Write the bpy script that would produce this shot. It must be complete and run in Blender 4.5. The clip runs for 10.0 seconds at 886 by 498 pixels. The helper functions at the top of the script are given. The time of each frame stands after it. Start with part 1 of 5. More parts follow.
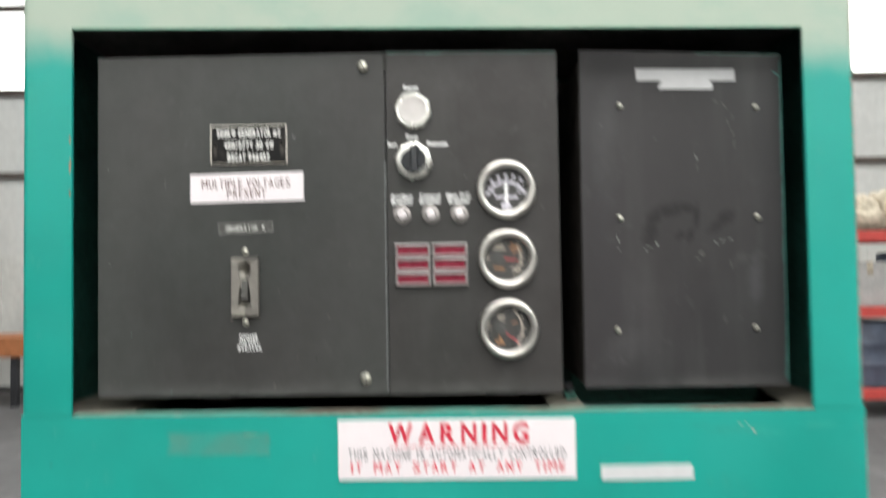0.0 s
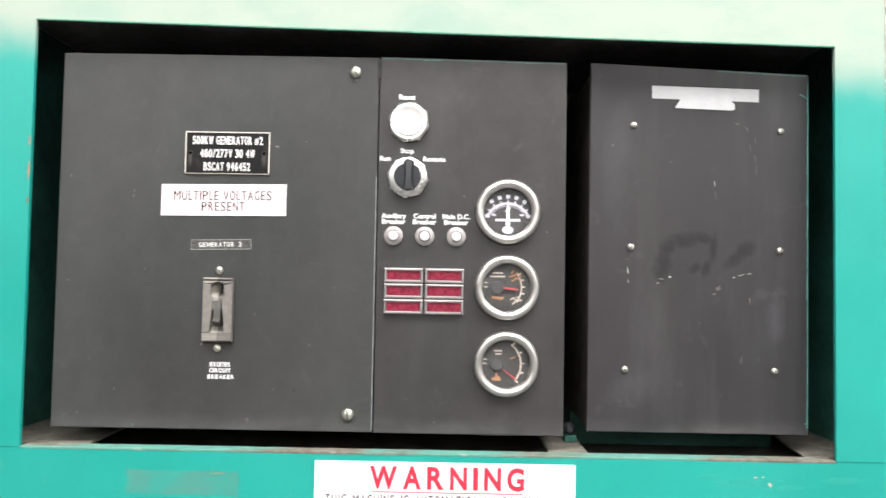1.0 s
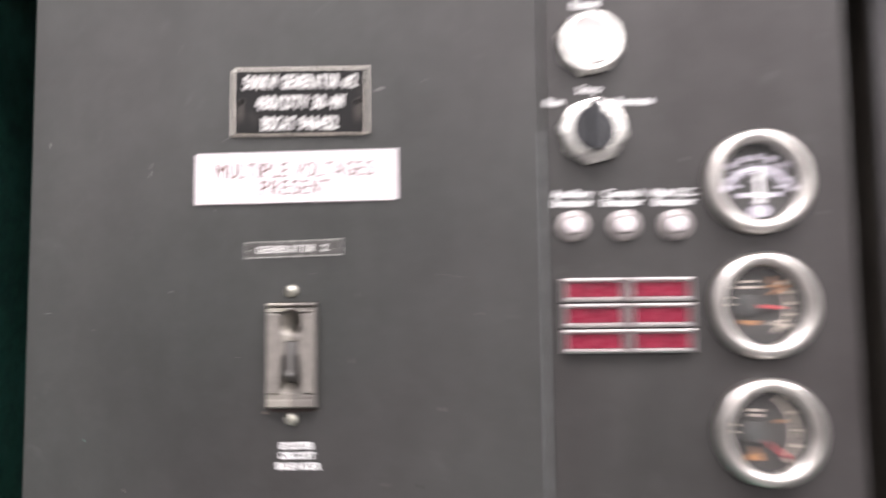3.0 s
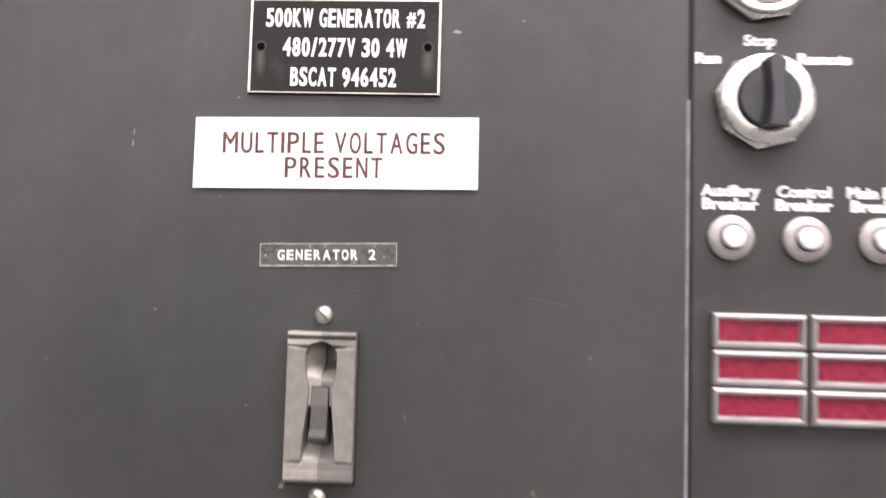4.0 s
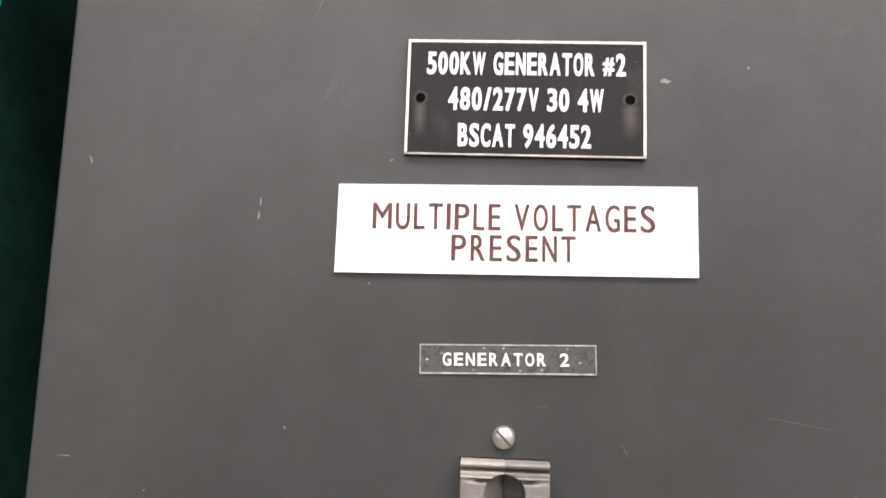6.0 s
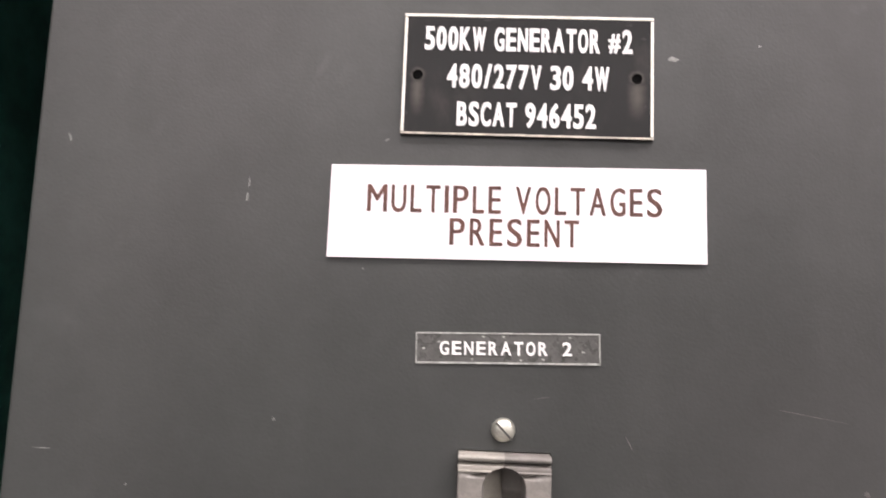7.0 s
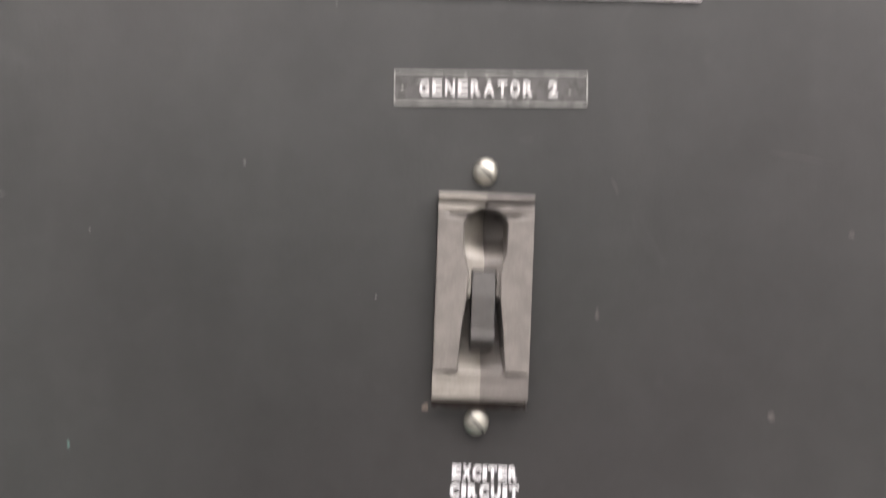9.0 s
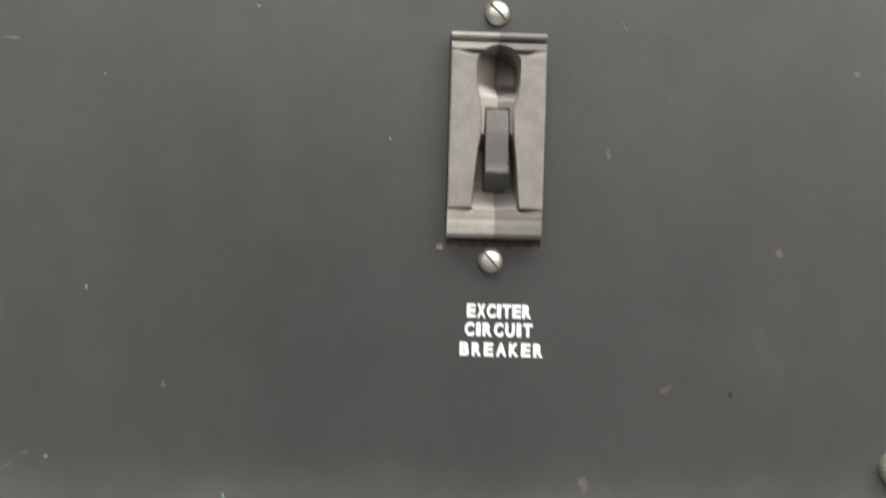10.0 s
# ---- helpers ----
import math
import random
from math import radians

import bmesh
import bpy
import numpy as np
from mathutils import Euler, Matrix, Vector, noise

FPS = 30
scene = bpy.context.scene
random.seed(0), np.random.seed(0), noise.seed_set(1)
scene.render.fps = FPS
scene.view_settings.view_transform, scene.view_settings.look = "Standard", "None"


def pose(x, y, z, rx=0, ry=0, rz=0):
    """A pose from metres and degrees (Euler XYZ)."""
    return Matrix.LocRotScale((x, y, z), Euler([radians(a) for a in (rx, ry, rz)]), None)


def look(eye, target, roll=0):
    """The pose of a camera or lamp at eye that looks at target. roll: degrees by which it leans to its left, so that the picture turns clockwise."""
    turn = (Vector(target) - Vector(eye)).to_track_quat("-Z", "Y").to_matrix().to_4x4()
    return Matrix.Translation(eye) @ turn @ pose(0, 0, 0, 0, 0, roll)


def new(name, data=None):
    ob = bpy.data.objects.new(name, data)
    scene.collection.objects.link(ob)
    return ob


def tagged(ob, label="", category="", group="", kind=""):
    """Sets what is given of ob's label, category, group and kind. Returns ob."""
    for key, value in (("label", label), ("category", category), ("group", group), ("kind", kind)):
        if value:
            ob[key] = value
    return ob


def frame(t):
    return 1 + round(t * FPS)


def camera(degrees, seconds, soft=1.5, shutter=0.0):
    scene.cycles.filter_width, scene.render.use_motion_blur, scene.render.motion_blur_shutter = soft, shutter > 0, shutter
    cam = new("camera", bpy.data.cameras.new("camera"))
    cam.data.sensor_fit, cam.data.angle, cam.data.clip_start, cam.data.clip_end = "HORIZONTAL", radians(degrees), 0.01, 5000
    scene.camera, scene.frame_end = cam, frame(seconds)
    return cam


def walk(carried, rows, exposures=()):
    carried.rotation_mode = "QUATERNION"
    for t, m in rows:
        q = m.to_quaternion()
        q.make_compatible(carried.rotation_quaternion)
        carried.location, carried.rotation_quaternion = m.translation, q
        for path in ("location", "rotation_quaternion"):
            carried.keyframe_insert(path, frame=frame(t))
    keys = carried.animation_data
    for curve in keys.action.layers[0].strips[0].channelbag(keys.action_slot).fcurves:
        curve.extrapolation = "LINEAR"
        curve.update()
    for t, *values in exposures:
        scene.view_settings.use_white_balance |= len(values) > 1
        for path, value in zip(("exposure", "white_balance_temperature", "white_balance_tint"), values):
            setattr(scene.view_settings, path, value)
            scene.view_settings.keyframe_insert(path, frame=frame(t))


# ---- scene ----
cam = camera(64.0, 10.0, soft=1.5, shutter=1.0)
PATH = [
    (0, (0.0746, -0.7534, 1.4260), (0.0355, 1.2452, 1.4905), -0.89),
    (0.1, (0.0667, -0.7395, 1.4251), (0.0266, 1.2577, 1.5234), -0.93),
    (0.2, (0.0617, -0.7226, 1.4222), (0.0179, 1.2762, 1.4774), -0.57),
    (0.3, (0.0598, -0.7097, 1.4233), (0.0290, 1.2890, 1.4884), 0.59),
    (0.5, (0.0629, -0.6980, 1.4355), (0.0274, 1.3004, 1.5083), 1.51),
    (1, (0.0693, -0.6890, 1.4484), (0.0581, 1.3094, 1.5267), 1.00),
    (1.5, (0.0835, -0.6782, 1.4373), (0.0795, 1.3204, 1.5101), 0.89),
    (2, (0.0782, -0.6335, 1.4410), (0.0024, 1.3617, 1.5567), 1.05),
    (2.4, (0.0506, -0.5556, 1.4129), (-0.0391, 1.4381, 1.5450), 1.41),
    (2.5, (0.0355, -0.5331, 1.4112), (-0.0533, 1.4593, 1.5619), 1.25),
    (2.6, (0.0234, -0.5071, 1.4199), (-0.0587, 1.4862, 1.5606), 1.22),
    (2.9, (-0.0369, -0.4423, 1.4432), (-0.0620, 1.5506, 1.6095), -0.86),
    (3, (-0.0550, -0.4234, 1.4439), (-0.0834, 1.5711, 1.5892), -0.69),
    (3.1, (-0.0786, -0.4005, 1.4396), (-0.0467, 1.5931, 1.5965), -1.02),
    (3.2, (-0.0853, -0.3857, 1.4342), (-0.0530, 1.6049, 1.6256), -0.56),
    (4.3, (-0.0909, -0.2780, 1.4728), (-0.2006, 1.7166, 1.5706), 1.77),
    (4.4, (-0.0985, -0.2737, 1.4768), (-0.1850, 1.7172, 1.6466), 1.38),
    (4.5, (-0.1092, -0.2714, 1.4889), (-0.1973, 1.7188, 1.6654), 0.90),
    (4.6, (-0.1191, -0.2713, 1.4959), (-0.2035, 1.7187, 1.6779), 0.71),
    (5, (-0.1443, -0.2645, 1.4963), (-0.2435, 1.7159, 1.7569), 1.17),
    (5.5, (-0.1597, -0.2525, 1.4907), (-0.2549, 1.7303, 1.7347), 1.65),
    (5.7, (-0.1593, -0.2468, 1.4838), (-0.2725, 1.7337, 1.7391), 1.89),
    (6.8, (-0.1659, -0.2299, 1.4805), (-0.2361, 1.7543, 1.7218), 2.13),
    (7, (-0.1635, -0.2289, 1.4804), (-0.2397, 1.7560, 1.7137), 2.14),
    (7.5, (-0.1611, -0.2214, 1.4720), (-0.2272, 1.7681, 1.6652), 2.02),
    (8, (-0.1633, -0.2176, 1.4543), (-0.2185, 1.7721, 1.6490), 1.92),
    (8.5, (-0.1639, -0.2181, 1.4437), (-0.2038, 1.7794, 1.5349), 2.04),
    (9, (-0.1634, -0.2150, 1.4271), (-0.1615, 1.7850, 1.4273), 2.10),
    (9.4, (-0.1708, -0.2132, 1.4003), (-0.1766, 1.7864, 1.3570), 2.19),
    (9.5, (-0.1711, -0.2144, 1.3931), (-0.1682, 1.7854, 1.3730), 2.27),
    (9.6, (-0.1721, -0.2155, 1.3911), (-0.1562, 1.7842, 1.3655), 2.32),
    (10, (-0.1687, -0.2179, 1.3800), (-0.1425, 1.7819, 1.3667), 1.64),
]
walk(cam, [(t, look(eye, target, roll)) for t, eye, target, roll in PATH],
     exposures=[(0.0, -0.52, 6500, 6), (0.3, -0.3, 6500, 8), (1.0, 0.05, 6500, 11), (2.4, 0.07, 6500, 13), (3.0, 0.03, 6550, 19), (4.5, 0.04, 6640, 20), (5.5, -0.01, 6700, 20), (6.5, -0.08, 6700, 20), (8.0, -0.2, 6700, 20), (9.3, -0.18, 6650, 16), (10.0, -0.1, 6600, 10)])

# ---- light: sky and lamps for two long roof lights, assumed and unseen ----
world = bpy.data.worlds.new("sky")
scene.world = world
world.use_nodes = True
wn = world.node_tree.nodes
sky = wn.new("ShaderNodeTexSky")
sky.sky_type, sky.sun_disc = "NISHITA", False
sky.sun_elevation, sky.sun_rotation = radians(48), radians(200)
wn["Background"].inputs[1].default_value = 0.12
world.node_tree.links.new(sky.outputs[0], wn["Background"].inputs[0])

sun = new("sun", bpy.data.lights.new("sun", "SUN"))
sun.data.energy, sun.data.angle, sun.data.color = 1.0, radians(12), (1.0, 0.95, 0.88)
sun.matrix_world = look((3.0, 6.0, 9.0), (0, 0, 0))


def area(name, m, w, h, watts, colour=(1, 1, 1)):
    lamp = new(name, bpy.data.lights.new(name, "AREA"))
    lamp.data.shape, lamp.data.size, lamp.data.size_y = "RECTANGLE", w, h
    lamp.data.energy, lamp.data.color = watts, colour
    lamp.matrix_world = m
    return lamp


# lamps added overhead as daylight from the two assumed roof lights
area("added_roof_daylight", look((1.6, -2.3, 5.62), (1.6, -2.301, 0.0)), 9.0, 2.2, 900, (1.0, 0.98, 0.955))
area("added_rear_daylight", look((0.0, 4.6, 5.62), (0.0, 4.601, 0.0)), 13.8, 2.0, 900, (1.0, 0.99, 0.98))


# ---- materials ----
class Nodes:
    """A small helper round one material's node tree."""

    def __init__(self, name):
        self.mat = bpy.data.materials.new(name)
        self.mat.use_nodes = True
        self.t = self.mat.node_tree
        self.bsdf = self.t.nodes["Principled BSDF"]
        self.co = self.t.nodes.new("ShaderNodeTexCoord").outputs["Object"]

    def put(self, socket, value):
        if isinstance(value, bpy.types.NodeSocket):
            self.t.links.new(value, socket)
        elif isinstance(value, tuple) and len(value) == 3 and socket.type == "RGBA":
            socket.default_value = (*value, 1)
        else:
            socket.default_value = value

    def set(self, **kw):
        for k, v in kw.items():
            self.put(self.bsdf.inputs[k.replace("_", " ")], v)
        return self

    def noise(self, scale, detail=4.0, stretch=(1, 1, 1), rough=0.55, distort=0.0):
        mp = self.t.nodes.new("ShaderNodeMapping")
        mp.inputs["Scale"].default_value = stretch
        self.t.links.new(self.co, mp.inputs[0])
        n = self.t.nodes.new("ShaderNodeTexNoise")
        self.t.links.new(mp.outputs[0], n.inputs["Vector"])
        n.inputs["Scale"].default_value, n.inputs["Detail"].default_value = scale, detail
        n.inputs["Roughness"].default_value, n.inputs["Distortion"].default_value = rough, distort
        return n.outputs[0]

    def flecks(self, scale, size):
        v = self.t.nodes.new("ShaderNodeTexVoronoi")
        v.inputs["Scale"].default_value = scale
        self.t.links.new(self.co, v.inputs["Vector"])
        return self.ramp(v.outputs["Distance"], size, size * 0.45, 0.0, 1.0)

    def ramp(self, x, a, b, lo=0.0, hi=1.0):
        r = self.t.nodes.new("ShaderNodeMapRange")
        r.interpolation_type = "SMOOTHSTEP"
        for k, v in zip((0, 1, 2, 3, 4), (x, a, b, lo, hi)):
            self.put(r.inputs[k], v)
        return r.outputs[0]

    def mix(self, f, a, b):
        m = self.t.nodes.new("ShaderNodeMix")
        m.data_type = "RGBA"
        self.put(m.inputs[0], f)
        self.put(m.inputs[6], a)
        self.put(m.inputs[7], b)
        return m.outputs[2]

    def math(self, op, a, b=0.0):
        m = self.t.nodes.new("ShaderNodeMath")
        m.operation = op
        self.put(m.inputs[0], a)
        self.put(m.inputs[1], b)
        return m.outputs[0]

    def axis(self, n):
        s = self.t.nodes.new("ShaderNodeSeparateXYZ")
        self.t.links.new(self.co, s.inputs[0])
        return s.outputs[n]

    def bump(self, height, strength, distance):
        b = self.t.nodes.new("ShaderNodeBump")
        b.inputs["Strength"].default_value, b.inputs["Distance"].default_value = strength, distance
        self.t.links.new(height, b.inputs["Height"])
        self.t.links.new(b.outputs[0], self.bsdf.inputs["Normal"])
        return self


def plain(name, colour, rough=0.5, metal=0.0, vary=0.12, scale=60.0, **kw):
    """Colour with a soft mottling at two scales and a matching change of gloss."""
    n = Nodes(name)
    dark = tuple(c * (1 - vary) for c in colour)
    light = tuple(min(1.0, c * (1 + vary)) for c in colour)
    f = n.math("ADD", n.math("MULTIPLY", n.noise(scale), 0.6), n.math("MULTIPLY", n.noise(scale * 9, 2.0), 0.4))
    n.set(Base_Color=n.mix(n.ramp(f, 0.35, 0.65), dark, light), Metallic=metal,
          Roughness=n.ramp(n.noise(scale * 2.3), 0.3, 0.7, rough * 0.85, min(1.0, rough * 1.15)), **kw)
    return n.mat


def black_paint(name, base, dusty, smear=None):
    """Satin black sheet-metal paint, dusty and scuffed."""
    n = Nodes(name)
    big = n.ramp(n.noise(5.0, 5.0, (1, 1, 0.55)), 0.35, 0.75)
    streak = n.ramp(n.noise(34.0, 3.0, (1, 1, 0.12)), 0.45, 0.8)
    blot = n.ramp(n.noise(38.0, 4.0, distort=0.8), 0.62, 0.78)
    lit = tuple(c * 1.55 + 0.006 for c in base)
    dust = (0.15, 0.15, 0.145)
    hue = n.ramp(n.noise(3.2, 2.0), 0.35, 0.65)
    cool = (base[0] * 0.95, base[1] * 1.06, base[2] * 1.02)
    c = n.mix(n.math("MULTIPLY", big, 0.75), n.mix(hue, base, cool), n.mix(hue, lit, tuple(k * 1.5 + 0.006 for k in cool)))
    c = n.mix(n.math("MULTIPLY", streak, 0.05 * dusty), c, dust)
    c = n.mix(n.math("MULTIPLY", blot, min(0.13 * dusty, 0.16)), c, dust)
    c = n.mix(n.math("MULTIPLY", n.math("MULTIPLY", n.flecks(31.0, 0.05), n.ramp(n.noise(17.0), 0.52, 0.6)), 0.35), c, (0.26, 0.27, 0.25))
    rough = n.ramp(n.noise(11.0, 4.0), 0.3, 0.7, 0.40, 0.54)
    haze = n.ramp(n.math("ADD", n.axis(2), n.math("MULTIPLY", n.noise(13.0, 5.0), 0.045)), 1.341, 1.315)
    haze = n.math("MULTIPLY", haze, n.ramp(n.noise(26.0, 5.0, (0.6, 1, 1.6), distort=0.6), 0.35, 0.72, 0.35, 1.25))
    c = n.mix(n.math("MULTIPLY", haze, 0.36 if dusty < 2 else 0.42), c, dust)
    if smear:
        # greasy dark strokes where old glue was rubbed away, each soft-edged and patchy
        rag = n.math("ADD", n.math("MULTIPLY", n.noise(75.0, 5.0, (1, 1, 0.7), distort=1.2), 1.7), n.math("MULTIPLY", n.noise(210.0, 4.0), 0.9))

        def spot(x, z, rx, rz, turn, lo, hi):
            ct, st = math.cos(turn), math.sin(turn)
            px, pz = n.math("SUBTRACT", n.axis(0), x), n.math("SUBTRACT", n.axis(2), z)
            u = n.math("DIVIDE", n.math("ADD", n.math("MULTIPLY", px, ct), n.math("MULTIPLY", pz, st)), rx)
            v = n.math("DIVIDE", n.math("SUBTRACT", n.math("MULTIPLY", pz, ct), n.math("MULTIPLY", px, st)), rz)
            return n.ramp(n.math("ADD", n.math("ADD", n.math("MULTIPLY", u, u), n.math("MULTIPLY", v, v)), rag), hi, lo)

        for x, z, rx, rz, turn, strength, tone in WIPED:
            c = n.mix(n.math("MULTIPLY", spot(x, z, rx, rz, turn, 0.8, 2.6), strength), c, tone)
        dirt = None
        for x, z, rx, rz, turn in smear:
            f = spot(x, z, rx, rz, turn, 0.95, 2.75)
            dirt = f if dirt is None else n.math("MAXIMUM", dirt, f)
        c = n.mix(n.math("MULTIPLY", dirt, 0.70), c, (0.009, 0.009, 0.009))
        n.set(Specular_IOR_Level=n.math("SUBTRACT", 0.5, n.math("MULTIPLY", dirt, 0.16)))
        u = n.math("DIVIDE", n.math("SUBTRACT", n.axis(0), 0.319), 0.085)
        v = n.math("DIVIDE", n.math("SUBTRACT", n.axis(2), 1.52), 0.115)
        r = n.math("ADD", n.math("POWER", n.math("ABSOLUTE", u), 4.0), n.math("POWER", n.math("ABSOLUTE", v), 4.0))
        g = n.ramp(n.math("ADD", r, n.math("MULTIPLY", n.noise(30.0, 5.0), 1.2)), 1.7, 0.9)
        c = n.mix(n.math("MULTIPLY", g, 0.30), c, (0.022, 0.020, 0.020))
        rough = n.math("ADD", rough, n.math("MULTIPLY", g, 0.10))
    else:
        n.set(Specular_IOR_Level=n.ramp(n.noise(42.0, 5.0, rough=0.65), 0.3, 0.7, 0.44, 0.56))
    n.set(Base_Color=c, Roughness=rough)
    n.bump(n.noise(900.0, 2.0), 0.10, 0.0006)
    return n.mat


def teal_paint(name, pale_above=None, sticker=None):
    """Machine enamel; turns pale above a given height, greyed where a sticker (x, z, half width, half height) came off.
    """
    n = Nodes(name)
    c = n.mix(n.ramp(n.noise(4.0, 5.0), 0.3, 0.7), (0.008, 0.30, 0.248), (0.015, 0.36, 0.300))
    c = n.mix(n.math("MULTIPLY", n.ramp(n.noise(70.0, 4.0, (1, 1, 0.5)), 0.6, 0.85), 0.25), c, (0.16, 0.42, 0.36))
    rough = n.ramp(n.noise(14.0), 0.3, 0.7, 0.34, 0.5)
    # pale green blended in by height, with an uneven border
    if pale_above:
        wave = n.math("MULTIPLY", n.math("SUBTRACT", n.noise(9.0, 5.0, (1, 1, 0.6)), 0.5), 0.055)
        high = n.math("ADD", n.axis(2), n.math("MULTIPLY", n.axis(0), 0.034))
        f = n.ramp(n.math("ADD", high, wave), pale_above - 0.030, pale_above + 0.026)
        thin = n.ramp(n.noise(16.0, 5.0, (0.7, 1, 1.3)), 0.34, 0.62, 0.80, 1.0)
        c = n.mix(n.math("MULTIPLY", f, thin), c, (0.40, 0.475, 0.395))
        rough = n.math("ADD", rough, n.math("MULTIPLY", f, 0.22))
    if sticker:
        x, z, hw, hh = sticker
        u = n.math("DIVIDE", n.math("ABSOLUTE", n.math("SUBTRACT", n.axis(0), x)), hw)
        v = n.math("DIVIDE", n.math("ABSOLUTE", n.math("SUBTRACT", n.axis(2), z)), hh)
        edge = n.math("ADD", n.math("MAXIMUM", n.math("POWER", u, 3.0), n.math("POWER", v, 1.5)), n.math("MULTIPLY", n.noise(70.0, 5.0), 0.7))
        f = n.math("MULTIPLY", n.ramp(edge, 1.5, 1.12), n.ramp(n.noise(45.0, 5.0, distort=0.5), 0.3, 0.7, 0.35, 1.0))
        c = n.mix(f, c, (0.066, 0.275, 0.225))
        rough = n.math("ADD", rough, n.math("MULTIPLY", f, 0.2))
    n.set(Base_Color=c, Roughness=rough)
    n.bump(n.noise(260.0, 3.0), 0.12, 0.0008)
    return n.mat


def worn_plate(name, holes):
    """Black engraving plastic, greyed by rubbing round its rivet holes and in streaks below them."""
    n = Nodes(name)
    fine = n.noise(420.0, 4.0)
    wear = n.math("MULTIPLY", n.ramp(n.noise(110.0, 5.0, (1, 1, 0.5)), 0.5, 0.8), 0.28)
    for x, z, w in holes:
        dx = n.math("DIVIDE", n.math("ABSOLUTE", n.math("SUBTRACT", n.axis(0), x)), w)
        dz = n.math("SUBTRACT", n.axis(2), z)
        band = n.ramp(n.math("ADD", dx, n.math("MULTIPLY", fine, 0.5)), 1.25, 0.2)
        fall = n.math("MULTIPLY", n.ramp(dz, -0.0005, -0.0035), n.ramp(dz, -0.0155, -0.0060))
        ring = n.math("ADD", n.math("POWER", n.math("MULTIPLY", dx, w / 0.0030), 2.0), n.math("POWER", n.math("DIVIDE", n.math("ABSOLUTE", dz), 0.0030), 2.0))
        ring = n.ramp(n.math("ADD", ring, fine), 1.6, 0.5)
        wear = n.math("MAXIMUM", wear, n.math("MAXIMUM", n.math("MULTIPLY", band, fall), n.math("MULTIPLY", ring, 0.85)))
    n.set(Base_Color=n.mix(wear, (0.0098, 0.0093, 0.0093), (0.080, 0.072, 0.064)), Roughness=n.ramp(wear, 0.0, 1.0, 0.28, 0.5), Specular_IOR_Level=0.2)
    return n.mat


def worn_lip(name):
    """A folded edge where the enamel is rubbed through to primer and tan dirt."""
    n = Nodes(name)
    bare = n.mix(n.ramp(n.noise(95.0, 4.0), 0.3, 0.7), (0.20, 0.19, 0.155), (0.13, 0.105, 0.08))
    c = n.mix(n.ramp(n.noise(26.0, 5.0, (0.35, 1, 1), distort=0.6), 0.42, 0.62), bare, (0.10, 0.29, 0.235))
    n.set(Base_Color=n.mix(n.math("MULTIPLY", n.ramp(n.noise(130.0, 3.0, (0.4, 1, 1)), 0.6, 0.75), 0.6), c, (0.36, 0.37, 0.32)), Roughness=0.65)
    return n.mat


def emitting(name, colour, strength):
    n = Nodes(name)
    n.set(Base_Color=colour, Emission_Color=colour, Emission_Strength=strength)
    return n.mat


def clear(name, colour=(1, 1, 1), rough=0.0):
    n = Nodes(name)
    n.set(Base_Color=colour, Roughness=rough, Transmission_Weight=1.0, IOR=1.42)
    return n.mat


# rubbed glue strokes on the cover: x, z, half length, half width, turn
GLUE = ((0.2830, 1.4640, 0.018, 0.010, 1.35), (0.2880, 1.4820, 0.012, 0.009, 0.9), (0.3040, 1.4890, 0.020, 0.008, 0.22), (0.3215, 1.4915, 0.014, 0.006, -0.2), (0.3148, 1.4608, 0.007, 0.005, 0.9), (0.3270, 1.4625, 0.010, 0.005, 1.2),
        (0.3330, 1.4800, 0.017, 0.0042, 1.50), (0.3530, 1.4700, 0.012, 0.007, 0.7), (0.3645, 1.4795, 0.012, 0.009, 0.6))
# wiped and dusted patches on the cover: x, z, half length, half width, turn, strength, tone
WIPED = ((0.3950, 1.4150, 0.030, 0.010, 1.55, 0.22, (0.15, 0.15, 0.16)), (0.2950, 1.4100, 0.060, 0.016, 1.50, 0.40, (0.020, 0.018, 0.018)), (0.3830, 1.3500, 0.045, 0.026, 1.0, 0.40, (0.020, 0.018, 0.019)),
         (0.3300, 1.4150, 0.050, 0.014, 1.50, 0.30, (0.020, 0.018, 0.019)), (0.2550, 1.3450, 0.030, 0.020, 0.4, 0.16, (0.15, 0.15, 0.15)), (0.2400, 1.5600, 0.070, 0.020, 1.55, 0.14, (0.13, 0.13, 0.13)))
M_DOOR = black_paint("black_door_paint", (0.0345, 0.0333, 0.0322), 1.0)
M_GAUGE = black_paint("black_instrument_panel_paint", (0.0322, 0.0287, 0.0281), 1.6)
M_COVER = black_paint("dusty_black_cover_paint", (0.0265, 0.0238, 0.0260), 2.6, GLUE)
M_BODY = plain("black_box_side_paint", (0.040, 0.035, 0.030), 0.5, scale=20)
M_WORN = plain("bare_worn_edge", (0.22, 0.23, 0.235), 0.5, scale=90, vary=0.35)
M_TEAL = teal_paint("teal_enamel")
M_LOWER = teal_paint("teal_enamel_with_sticker_ghost", sticker=(-0.176, 1.2508, 0.053, 0.0115))
M_PALETOP = teal_paint("teal_enamel_pale_at_the_top", 1.657)
M_TEALCHIP = plain("old_teal_paint", (0.075, 0.27, 0.235), 0.5, 0.0, 0.3, 60)
M_CUTEDGE = plain("green_cut_edge", (0.03, 0.22, 0.13), 0.5, 0.0, 0.3, 70)
M_TEALDUST = plain("teal_overspray", (0.10, 0.21, 0.18), 0.6, 0.0, 0.35, 90)
# teal of the recess with its deep shade put into the colour
M_INNER = plain("inner_teal_with_shade", (0.028, 0.118, 0.092), 0.55, scale=12, vary=0.3)
